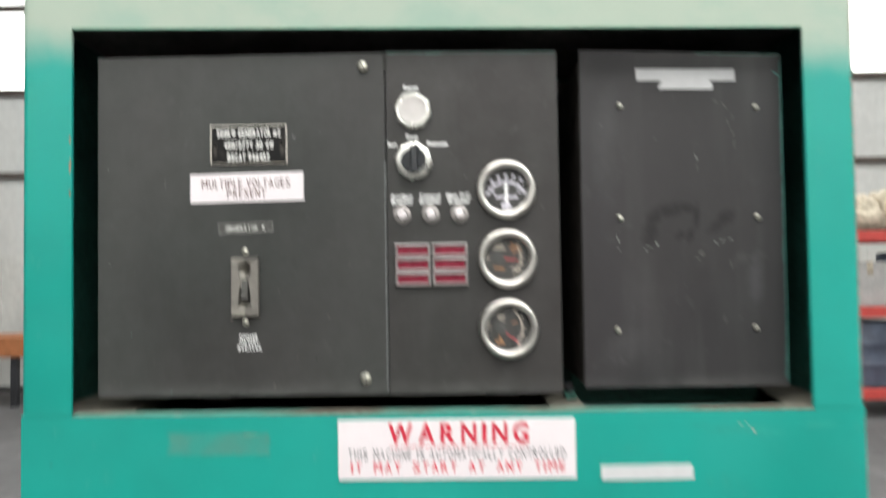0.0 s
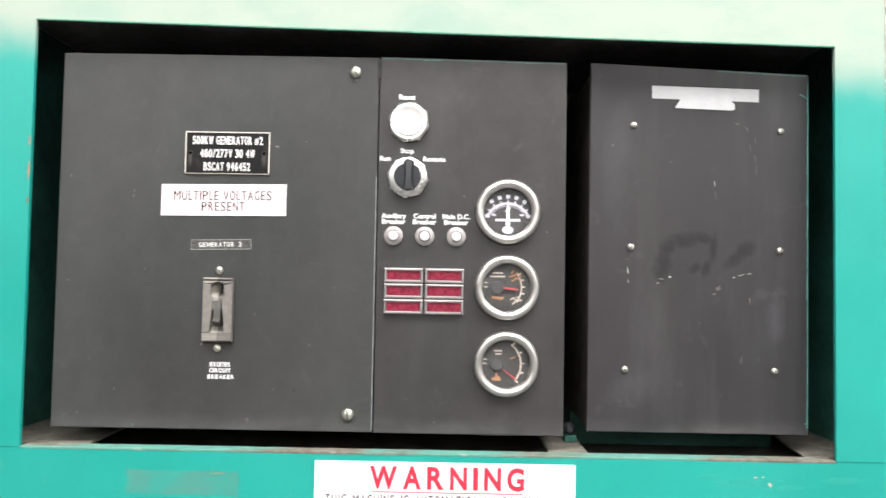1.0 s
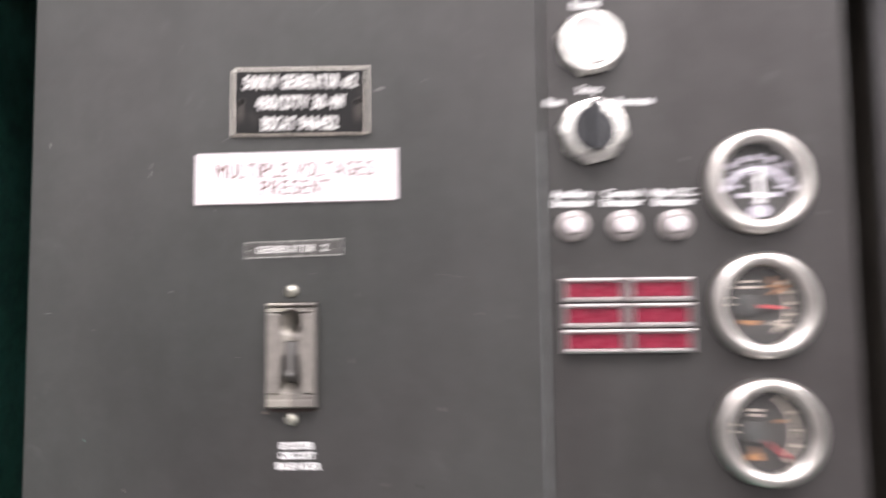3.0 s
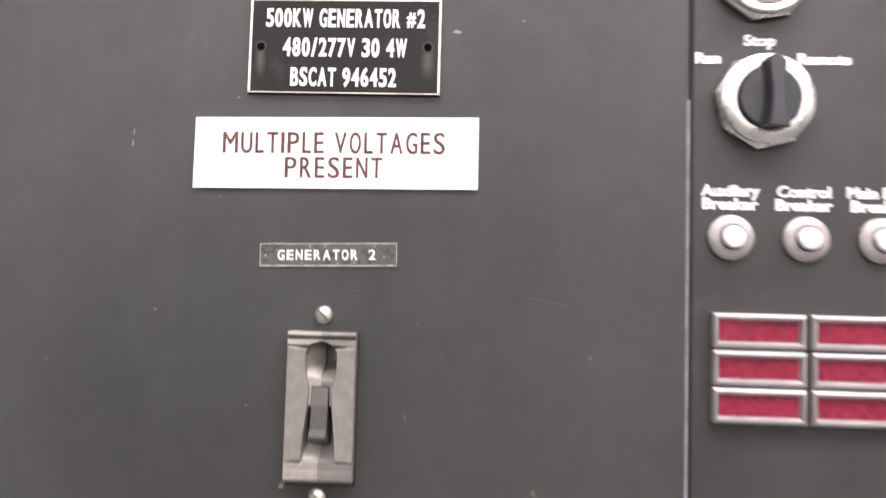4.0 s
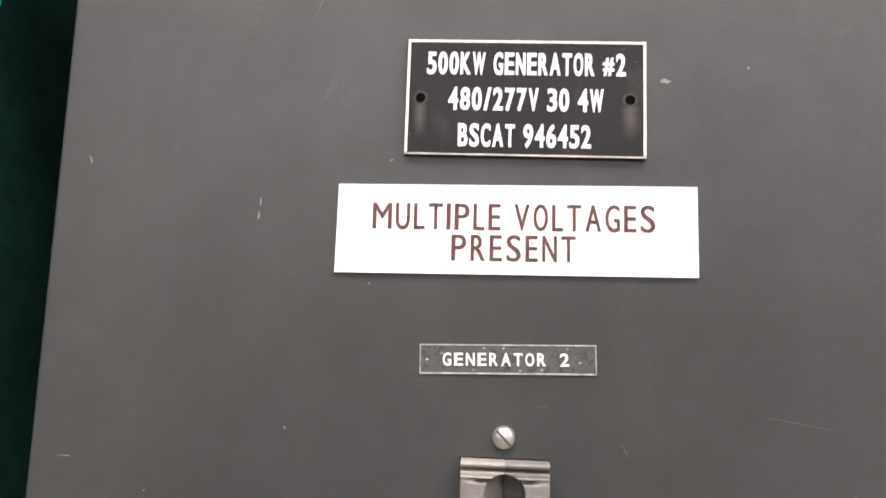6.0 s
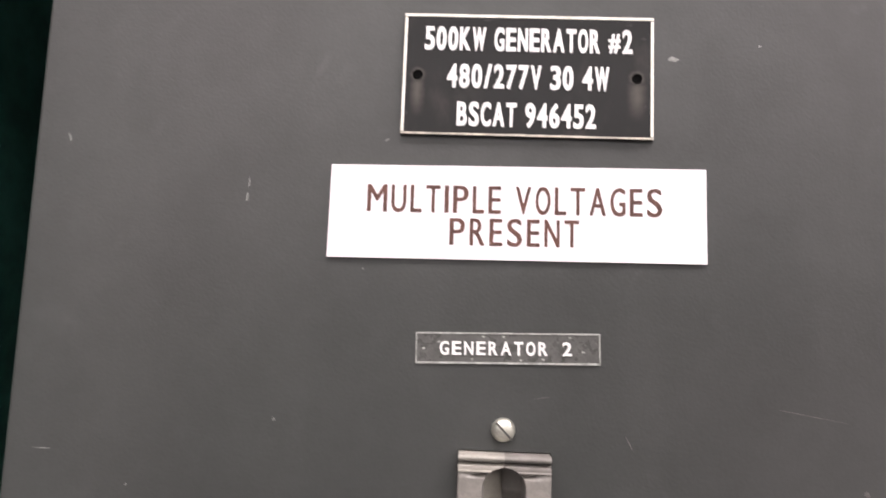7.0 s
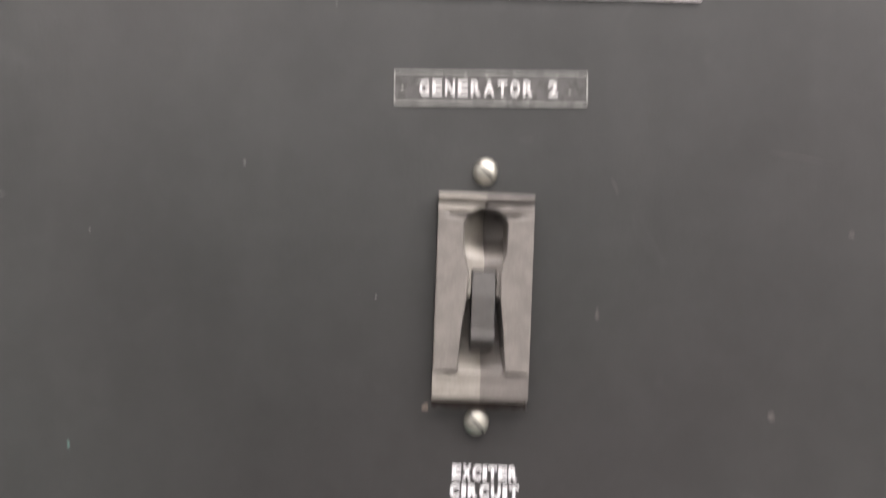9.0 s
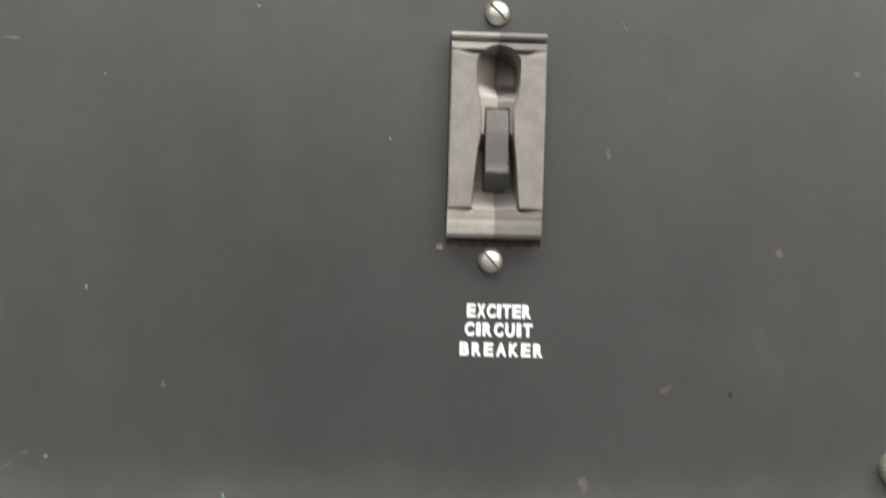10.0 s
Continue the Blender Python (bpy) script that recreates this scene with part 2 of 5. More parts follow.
M_INNER_GREY = plain("neutral_grey_inner_paint", (0.20, 0.18, 0.175), 0.75, scale=12, vary=0.3)
M_DUST = plain("dusty_ledge", (0.135, 0.125, 0.100), 0.8, scale=45, vary=0.35)
M_UNDERBOX = plain("dark_brown_under_boxes", (0.075, 0.062, 0.052), 0.7, scale=30, vary=0.3)
M_LIP = worn_lip("worn_pale_paint_lip")
M_CHROME = plain("polished_chrome", (0.70, 0.675, 0.64), 0.37, 1.0, 0.05, 70)
M_NUT = plain("satin_nickel", (0.80, 0.79, 0.75), 0.30, 1.0, 0.08, 80)
M_ALU = plain("brushed_aluminium", (0.52, 0.495, 0.49), 0.45, 1.0, 0.08, 90)
M_COLLAR = plain("dull_pinkish_metal", (0.40, 0.37, 0.36), 0.5, 0.4, 0.15, 200)
M_ZINC = plain("zinc_screw", (0.57, 0.56, 0.49), 0.42, 0.85, 0.25, 240)
M_SLOT = plain("dark_slot", (0.02, 0.02, 0.018), 0.7)
M_SCREWSLOT = plain("dirty_screw_slot", (0.06, 0.058, 0.052), 0.7)
M_DIALHOLE = plain("black_hole", (0.002, 0.002, 0.002), 0.9, Specular_IOR_Level=0.05)
M_WHITE = plain("white_plastic", (0.86, 0.79, 0.815), 0.38, 0.0, 0.02, 40)
M_CAP = plain("white_push_cap", (0.60, 0.565, 0.55), 0.40, 0.0, 0.05, 60)
M_PRINT = plain("white_print", (0.88, 0.88, 0.88), 0.6, 0.0, 0.05, 200)
M_AMPRINT = plain("pale_lilac_dial_print", (0.55, 0.53, 0.60), 0.6, 0.0, 0.2, 300)
M_HUB = plain("grey_hub", (0.045, 0.048, 0.046), 0.5, 0.0, 0.2, 120)
# print dulled in its colour for the haze of the gauge glass
M_DIALPRINT = plain("hazed_cream_dial_print", (0.46, 0.41, 0.35), 0.6, 0.0, 0.2, 300)
M_TAPE = plain("white_tape", (0.64, 0.64, 0.65), 0.6, 0.0, 0.05, 60)
M_PLATE = worn_plate("black_engraving_plastic", ((-0.1827, 1.5651, 0.0030), (-0.1105, 1.5654, 0.0040)))
M_BORDER = plain("cream_engraved_border", (0.78, 0.745, 0.665), 0.55, 0.0, 0.14, 220)
M_BORDER_DIRTY = plain("dirty_engraved_border", (0.47, 0.43, 0.365), 0.6, 0.0, 0.3, 220)
M_ENGRAVE = plain("engraved_white_core", (0.80, 0.79, 0.77), 0.55, 0.0, 0.06, 160)
M_BROWN = plain("brown_engraved_letters", (0.095, 0.040, 0.029), 0.6, 0.0, 0.35, 260)
M_RED = plain("red_print", (0.62, 0.028, 0.06), 0.5, 0.0, 0.15, 150)
M_INK = plain("faded_black_print", (0.075, 0.07, 0.075), 0.6, 0.0, 0.5, 260)
M_LENS = plain("red_indicator_lens", (0.225, 0.017, 0.040), 0.28, 0.0, 0.2, 120)
M_KNOB = plain("black_knob_plastic", (0.022, 0.024, 0.028), 0.36, 0.0, 0.2, 90)
# dial black lifted, orange dulled: the glass haze is in these colours
M_DIAL = plain("black_dial_with_glass_haze", (0.034, 0.033, 0.032), 0.6, 0.0, 0.2, 120)
M_ORANGE = plain("hazed_orange_dial_print", (0.31, 0.155, 0.07), 0.6, 0.0, 0.1, 200)
M_NEEDLE = plain("red_needle", (0.40, 0.055, 0.06), 0.45, 0.0, 0.05, 200)
M_GLASS = clear("gauge_glass")
M_CLEARTAPE = plain("grey_embossing_tape", (0.082, 0.081, 0.076), 0.3, 0.0, 0.2, 180)
M_TAPE_EDGE = plain("whitened_tape_edge", (0.34, 0.345, 0.32), 0.6, 0.0, 0.4, 420)
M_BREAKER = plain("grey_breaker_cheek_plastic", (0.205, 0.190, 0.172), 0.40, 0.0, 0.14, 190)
# one case plastic in two tones: lit left half, shaded right half
M_CASE_LIT = plain("case_half_lit_tone", (0.275, 0.258, 0.226), 0.40, 0.0, 0.14, 190)
M_CASE_SHADED = plain("case_half_shaded_tone", (0.165, 0.152, 0.138), 0.44, 0.0, 0.14, 190)
M_LEVER = plain("dark_grey_lever", (0.074, 0.071, 0.066), 0.52, 0.0, 0.12, 190)
M_GHOST = plain("sticker_residue", (0.036, 0.295, 0.238), 0.7, 0.0, 0.10, 40)
M_TAN = plain("tan_scratch", (0.20, 0.165, 0.135), 0.7, 0.0, 0.3, 300)
M_PALECHIP = plain("pale_bare_chip", (0.36, 0.40, 0.35), 0.7, 0.0, 0.2, 300)
M_CHIP = plain("pale_paint_chip", (0.20, 0.205, 0.19), 0.7, 0.0, 0.35, 500)
M_PINK = plain("pinkish_rusty_edge", (0.33, 0.22, 0.19), 0.7, 0.0, 0.35, 120)
M_RUST = plain("rusty_scuff", (0.30, 0.21, 0.14), 0.8, 0.0, 0.4, 200)
M_BROWNLINE = plain("dark_brown_line", (0.034, 0.021, 0.016), 0.8, 0.0, 0.5, 300)
M_HALO = plain("greyed_worn_plastic", (0.031, 0.030, 0.029), 0.5, 0.0, 0.35, 300, Specular_IOR_Level=0.25)
M_SCUFF = plain("pale_scuffed_enamel", (0.020, 0.345, 0.283), 0.62, 0.0, 0.06, 120)
M_SMUDGE = plain("grey_smudge", (0.095, 0.09, 0.083), 0.65, 0.0, 0.3, 300)
M_SOOT = plain("dark_glue_smear", (0.016, 0.015, 0.015), 0.7, 0.0, 0.3, 80, Specular_IOR_Level=0.36)
M_GREENCHIP = plain("green_paint_speck", (0.13, 0.24, 0.205), 0.6, 0.0, 0.2, 200)
M_FLOOR = plain("worn_concrete", (0.115, 0.112, 0.112), 0.75, 0.0, 0.25, 1.3)
M_CLAD = plain("light_grey_cladding", (0.62, 0.62, 0.60), 0.5, 0.0, 0.07, 1.2)
M_CLAD_LOW = plain("grey_lower_cladding", (0.62, 0.62, 0.59), 0.55, 0.0, 0.1, 1.5)
# for walls out of view, dark so the panels reflect less
M_WALL_DIM = plain("unseen_wall_darkened", (0.20, 0.20, 0.195), 0.55, 0.0, 0.12, 1.5)
M_GIRT = plain("brown_girt", (0.085, 0.065, 0.055), 0.7, 0.0, 0.25, 5)
M_ROOF = plain("grey_roof_sheet", (0.40, 0.40, 0.40), 0.6, 0.0, 0.1, 1.0)
M_PANE = emitting("bright_overcast_sky", (0.98, 0.97, 0.955), 2.9)
M_BENCH = plain("orange_brown_bench", (0.40, 0.15, 0.06), 0.55, 0.0, 0.2, 7)
M_DARK = plain("dark_steel", (0.03, 0.03, 0.034), 0.5, 0.0, 0.3, 9)
M_RACK = plain("red_rack_steel", (0.55, 0.07, 0.06), 0.45, 0.0, 0.15, 8)
M_CARTON = plain("grey_carton", (0.42, 0.41, 0.40), 0.8, 0.0, 0.12, 7)
M_SACK = plain("beige_sackcloth", (0.46, 0.40, 0.31), 0.9, 0.0, 0.3, 16)
M_ORANGEBOX = plain("orange_yellow_board", (0.70, 0.36, 0.06), 0.7, 0.0, 0.12, 7)
M_BROWNBOX = plain("brown_board", (0.30, 0.17, 0.09), 0.8, 0.0, 0.15, 7)
M_BLUEGREY = plain("blue_grey_drum", (0.10, 0.12, 0.17), 0.45, 0.0, 0.2, 8)


# ---- mesh helpers ----
def part(name, bm, material, parent=None, label="", at=None, smooth=False):
    """Links bm (or an existing mesh) as one object, under parent if given."""
    if isinstance(bm, bmesh.types.BMesh):
        me = bpy.data.meshes.new(name)
        bm.to_mesh(me)
        bm.free()
        me.materials.append(material)
        if smooth:
            me.polygons.foreach_set("use_smooth", [True] * len(me.polygons))
            me.set_sharp_from_angle(angle=radians(38))
    else:
        me = bm
    ob = new(name, me)
    if at is not None:
        ob.matrix_basis = at
    if parent is not None:
        ob.parent = parent
        if parent.type == "EMPTY":
            ob.matrix_parent_inverse = Matrix.Translation(-parent.location)
        else:
            ob.matrix_parent_inverse = parent.matrix_basis.inverted()
    if label:
        tagged(ob, label)
    return ob


def thing(name, base, label, category, group=""):
    ob = new(name)
    ob.location, ob.empty_display_size = base, 0.05
    return tagged(ob, label, category, group)


def structure(name, bm, material, label, smooth=False):
    return tagged(part(name, bm, material, None, smooth=smooth), label, "", "", "structure")


def box(x0, x1, y0, y1, z0, z1, bevel=0.0, seg=2, bm=None):
    bm = bm or bmesh.new()
    made = bmesh.ops.create_cube(bm, size=1.0)["verts"]
    for v in made:
        v.co = Vector(((x0 + x1) / 2 + v.co.x * (x1 - x0), (y0 + y1) / 2 + v.co.y * (y1 - y0), (z0 + z1) / 2 + v.co.z * (z1 - z0)))
    if bevel:
        edges = list({e for v in made for e in v.link_edges})
        bmesh.ops.bevel(bm, geom=edges, offset=bevel, segments=seg, affect="EDGES", profile=0.5)
    return bm


def plate_with_hole(x0, x1, z0, z1, y0, y1, hole, bevel):
    """A plate facing -y (front y0, back y1) with a rectangular hole (x0, x1, z0, z1) cut through."""
    bm = bmesh.new()
    xs, zs = (x0, hole[0], hole[1], x1), (z0, hole[2], hole[3], z1)
    g = [[[bm.verts.new((x, y, z)) for z in zs] for x in xs] for y in (y0, y1)]
    for i in range(3):
        for j in range(3):
            if (i, j) != (1, 1):
                for s in g:
                    bm.faces.new((s[i][j], s[i + 1][j], s[i + 1][j + 1], s[i][j + 1]))
    loops = ([(0, 0), (1, 0), (2, 0), (3, 0), (3, 1), (3, 2), (3, 3), (2, 3), (1, 3), (0, 3), (0, 2), (0, 1)], [(1, 1), (2, 1), (2, 2), (1, 2)])
    for loop in loops:
        for (i, j), (k, l) in zip(loop, loop[1:] + loop[:1]):
            bm.faces.new((g[0][i][j], g[0][k][l], g[1][k][l], g[1][i][j]))
    bmesh.ops.recalc_face_normals(bm, faces=bm.faces[:])
    rim = [e for e in bm.edges if all(abs(v.co.y - y0) < 1e-6 and (abs(v.co.x - x0) < 1e-6 or abs(v.co.x - x1) < 1e-6 or abs(v.co.z - z0) < 1e-6 or abs(v.co.z - z1) < 1e-6) for v in e.verts) and len({f.normal.to_tuple(2) for f in e.link_faces}) > 1]
    bmesh.ops.bevel(bm, geom=rim, offset=bevel, segments=2, affect="EDGES", profile=0.5)
    return bm


def lathe(x, y, z, rings, n=48, bm=None, start=0.0, cap=True):
    """A turned shape about an axis along y: rings of (radius, offset along y)."""
    bm = bm or bmesh.new()
    loops = []
    for r, dy in rings:
        loops.append([bm.verts.new((x + r * math.sin(start + 2 * math.pi * k / n), y + dy, z + r * math.cos(start + 2 * math.pi * k / n))) for k in range(n)])
    for a, b in zip(loops, loops[1:]):
        for k in range(n):
            bm.faces.new((a[k], a[(k + 1) % n], b[(k + 1) % n], b[k]))
    if cap:
        bm.faces.new(loops[-1])
        bm.faces.new(loops[0][::-1])
    bmesh.ops.recalc_face_normals(bm, faces=bm.faces[:])
    return bm


def prism(outline, y0, y1, bm=None):
    """An outline of (x, z), pushed from y0 (back) to y1 (front)."""
    bm = bm or bmesh.new()
    a = [bm.verts.new((x, y0, z)) for x, z in outline]
    b = [bm.verts.new((x, y1, z)) for x, z in outline]
    n = len(outline)
    faces = [bm.faces.new(b), bm.faces.new(a[::-1])]
    faces += [bm.faces.new((a[k], a[(k + 1) % n], b[(k + 1) % n], b[k])) for k in range(n)]
    bmesh.ops.recalc_face_normals(bm, faces=faces)
    return bm


def blotch(x, z, w, h, y, thick=0.0004, n=12, rough=0.35, lean=0.0, seed=0, bm=None):
    """A thin uneven flake lying on a wall that faces -y."""
    rng = random.Random(seed)
    pts = []
    for k in range(n):
        a = -2 * math.pi * k / n
        s = 1 - rough * rng.random()
        u, v = w / 2 * s * math.cos(a), h / 2 * s * math.sin(a)
        pts.append((x + u * math.cos(lean) - v * math.sin(lean), z + u * math.sin(lean) + v * math.cos(lean)))
    return prism(pts, y, y - thick, bm)


def letters(name, text, x, z, width, height, y, material, parent, thick=0.0003, bold=0.0, space=1.0, strikes=(0.0,)):
    """One line of writing on a wall facing -y, centred at x, z and fitted to width and cap height."""
    curve = bpy.data.curves.new(name, "FONT")
    curve.body, curve.size, curve.offset, curve.space_character, curve.resolution_u = text, 1.0, bold, space, 3
    ob = bpy.data.objects.new(name, curve)
    scene.collection.objects.link(ob)
    bpy.context.view_layer.update()
    me = bpy.data.meshes.new_from_object(ob.evaluated_get(bpy.context.evaluated_depsgraph_get()))
    bpy.data.objects.remove(ob)
    bpy.data.curves.remove(curve)
    bm = bmesh.new()
    bm.from_mesh(me)
    bpy.data.meshes.remove(me)
    xs, ys = [v.co.x for v in bm.verts], [v.co.y for v in bm.verts]
    for v in bm.verts:
        v.co = Vector((x + ((v.co.x - min(xs)) / (max(xs) - min(xs)) - 0.5) * width, y, z + (v.co.y / max(ys) - 0.5) * height))
    # a heavier stroke is cut in several passes, each a little to the side
    passes = [bm.faces[:]]
    for dx in strikes[1:]:
        dup = bmesh.ops.duplicate(bm, geom=passes[0])["geom"]
        for v in dup:
            if isinstance(v, bmesh.types.BMVert):
                v.co += Vector((dx, -0.00002 * len(passes), dx * 0.3))
        passes.append(dup)
    made = bmesh.ops.extrude_face_region(bm, geom=bm.faces[:])["geom"]
    for v in made:
        if isinstance(v, bmesh.types.BMVert):
            v.co.y -= thick
    bmesh.ops.recalc_face_normals(bm, faces=bm.faces[:])
    for f in bm.faces:
        f.smooth = False
    return part(name, bm, material, parent)


GLYPHS = {}


def glyph(ch, bold):
    """Outline faces of one character of the built-in font, its box stretched to one unit wide and one cap height high."""
    if (ch, bold) not in GLYPHS:
        boxes = []
        for body in (ch, "H"):
            curve = bpy.data.curves.new("glyph", "FONT")
            curve.body, curve.size, curve.offset, curve.resolution_u = body, 1.0, bold, 4
            ob = bpy.data.objects.new("glyph", curve)
            scene.collection.objects.link(ob)
            bpy.context.view_layer.update()
            me = bpy.data.meshes.new_from_object(ob.evaluated_get(bpy.context.evaluated_depsgraph_get()))
            boxes.append(([(v.co.x, v.co.y) for v in me.vertices], [tuple(p.vertices) for p in me.polygons]))
            for data, store in ((ob, bpy.data.objects), (curve, bpy.data.curves), (me, bpy.data.meshes)):
                store.remove(data)
        (pts, faces), (cap, _) = boxes
        left, right = min(p[0] for p in pts), max(p[0] for p in pts)
        low, high = min(p[1] for p in cap), max(p[1] for p in cap)
        tall = 0.8 if ch == "#" else 1.0   # the hash is cut a little smaller than the capitals
        GLYPHS[ch, bold] = [((px - left) / (right - left), tall * ((pz - low) / (high - low) - 0.5)) for px, pz in pts], faces
    return GLYPHS[ch, bold]


def engrave(name, text, x0, x1, z, height, y, material, parent, wide, gap, blank, thick=0.0003, bold=0.0, strikes=(0.0,), lean=0.0):
    """One line cut by an engraving machine: evenly spaced letters whose widths (in cap heights) are given in wide; "" is the usual one."""
    cells, at = [], 0.0
    for ch in text:
        w = blank if ch == " " else wide.get(ch, wide[""])
        cells.append((ch, at, w))
        at += w + gap
    k, mid = (x1 - x0) / (at - gap), (x0 + x1) / 2
    bm = bmesh.new()
    for ch, start, w in cells:
        if ch == " ":
            continue
        pts, faces = glyph(ch, bold)
        for n, dx in enumerate(strikes):
            made = []
            for u, v in pts:
                px, pz = x0 + k * (start + w * u) + dx - mid, v * height
                made.append(bm.verts.new((mid + px - pz * math.sin(lean), y - 0.00002 * n, z + pz + px * math.sin(lean))))
            for f in faces:
                bm.faces.new([made[i] for i in f])
    for v in bmesh.ops.extrude_face_region(bm, geom=bm.faces[:])["geom"]:
        if isinstance(v, bmesh.types.BMVert):
            v.co.y -= thick
    bmesh.ops.recalc_face_normals(bm, faces=bm.faces[:])
    return part(name, bm, material, parent)


def turned(bm, x, z, a, dx=0.0, dz=0.0):
    """bm, turned by a radians in the plane of a wall that faces -y, about x, z, and shifted."""
    bmesh.ops.rotate(bm, cent=(x, 0, z), matrix=Matrix.Rotation(-a, 3, "Y"), verts=bm.verts[:])
    bmesh.ops.translate(bm, vec=(dx, 0, dz), verts=bm.verts[:])
    return bm


CUT = {"": 0.55, "M": 0.75, "L": 0.41, "T": 0.53, "I": 0.13, "P": 0.57, "E": 0.46, "V": 0.57, "A": 0.60}
NARROW = {"": 0.40, "W": 0.55, "K": 0.44, "A": 0.46, "/": 0.30, "#": 0.48}
EMBOSSED = {"": 0.68, "T": 0.66, "A": 0.76}
STENCIL = {"": 0.66, "I": 0.30, "A": 0.72}
BROAD = {"": 0.75, "W": 1.20, "A": 0.80, "I": 0.22}
FINE = {"": 0.50, "M": 0.62, "I": 0.11, "L": 0.40, "E": 0.42, "T": 0.46}


# ---- the hall ----
HX, HY0, HY1, HZ = 9.0, -6.0, 8.3, 5.6
structure("floor", box(-HX - 0.3, HX + 0.3, HY0 - 0.3, HY1 + 0.3, -0.25, 0.0), M_FLOOR, "worn grey concrete floor of the hall")

# roof, out of view, with two long roof lights assumed for the lamps
ROOF_GAPS = ((-3.4, -1.2, -2.9, 6.1), (3.6, 5.6, -6.9, 6.9))
roof, y = bmesh.new(), HY0 - 0.3
for y0, y1, x0, x1 in ROOF_GAPS:
    box(-HX - 0.3, HX + 0.3, y, y0, HZ, HZ + 0.15, bm=roof)
    box(-HX - 0.3, x0, y0, y1, HZ, HZ + 0.15, bm=roof)
    box(x1, HX + 0.3, y0, y1, HZ, HZ + 0.15, bm=roof)
    y = y1
box(-HX - 0.3, HX + 0.3, y, HY1 + 0.3, HZ, HZ + 0.15, bm=roof)
structure("ceiling", roof, M_ROOF, "unseen grey hall roof with two openings assumed for daylight")

# rear wall: lower sheets, upper sheets, window band, sheets above
Z_LOW, Z_SILL, Z_HEAD = 1.72, 3.84, 4.90
wall = box(-HX, HX, HY1, HY1 + 0.2, 0, Z_LOW)
structure("wall_north_lower", wall, M_CLAD_LOW, "grey lower wall sheets of the hall")
structure("wall_north", box(-HX, HX, HY1 + 0.02, HY1 + 0.2, Z_LOW, Z_SILL), M_CLAD, "light grey metal wall cladding of the hall")
structure("wall_north_top", box(-HX, HX, HY1 + 0.02, HY1 + 0.2, Z_HEAD + 0.55, HZ), M_CLAD, "light grey metal cladding above the windows")
structure("backdrop", box(-HX, HX, HY1 + 0.5, HY1 + 0.52, Z_SILL - 0.3, HZ + 0.2), M_PANE, "bright white sky behind the window band")
ribs = bmesh.new()
for k in range(60):
    x = -HX + 0.15 + 0.3 * k
    box(x, x + 0.04, HY1 - 0.012, HY1 + 0.03, 0.12, Z_LOW - 0.02, bm=ribs)
tagged(part("wall_rib", ribs, M_CLAD_LOW, None), "shallow vertical ribs of the wall sheets", "wall rib", "", "stuff")
for name, z, h in (("trim_girt", 2.72, 0.075), ("trim_sill", Z_SILL - 0.05, 0.09), ("trim_head", Z_HEAD, 0.09), ("trim_upper", Z_HEAD + 0.55, 0.07)):
    structure(name, box(-HX, HX, HY1 - 0.05, HY1 + 0.02, z, z + h, 0.008), M_GIRT, "brown painted steel rail along the wall")
for n, z0, z1 in ((1, Z_SILL + 0.04, Z_HEAD), (2, Z_HEAD + 0.09, Z_HEAD + 0.55)):
    win = tagged(thing("window_%d" % n, (0, HY1, z0), "long band of bright translucent window panes", "window"), "", "", "", "structure")
    for k in range(7):
        x = -HX + 2.572 * k
        part("window_post", box(x, x + 0.04, HY1, HY1 + 0.06, z0, z1), M_GIRT, win)
        pane = part("pane", box(x + 0.041, x + 2.571, HY1 + 0.028, HY1 + 0.032, z0 + 0.001, z1 - 0.001), M_GLASS, win)
        pane.visible_shadow = False

# side walls and front wall, all out of view; west and front darkened to dim reflections
structure("wall_west", box(-HX - 0.2, -HX, HY0, HY1 + 0.2, 0, HZ), M_WALL_DIM, "unseen side wall, darkened to dim reflections")
structure("wall_east", box(HX, HX + 0.2, HY0, HY1 + 0.2, 0, HZ), M_CLAD, "light grey metal wall cladding")
structure("wall_south", box(-HX - 0.2, HX + 0.2, HY0 - 0.2, HY0, 0, 2.95), M_WALL_DIM, "unseen front wall, darkened to dim reflections")
structure("wall_south_top", box(-HX - 0.2, HX + 0.2, HY0 - 0.2, HY0, Z_HEAD + 0.09, HZ), M_CLAD, "unseen light grey cladding above the added front glow")
# glowing sheet added out of view, so the panel tops reflect something bright
structure("backdrop_added_glow", box(-HX, HX, HY0 - 0.52, HY0 - 0.5, 2.6, HZ), M_PANE, "unseen glowing sheet added to light the panels from the front")


# ---- things far behind the machine ----
def low_bench():
    b = thing("work_bench", (-5.4, 7.3, 0), "low orange-brown steel bench on dark legs by the wall", "bench")
    part("bench_top", box(-6.6, -4.3, 7.0, 7.6, 0.555, 0.78, 0.015), M_BENCH, b, "orange-brown painted box top")
    for x in (-6.5, -5.5, -4.90, -4.62):
        part("leg", box(x, x + 0.07, 7.05, 7.12, 0, 0.556, 0.008), M_DARK, b)
        part("leg", box(x, x + 0.07, 7.48, 7.55, 0, 0.556, 0.008), M_DARK, b)
    part("stretcher", box(-6.5, -4.4, 7.28, 7.33, 0.14, 0.19), M_DARK, b)


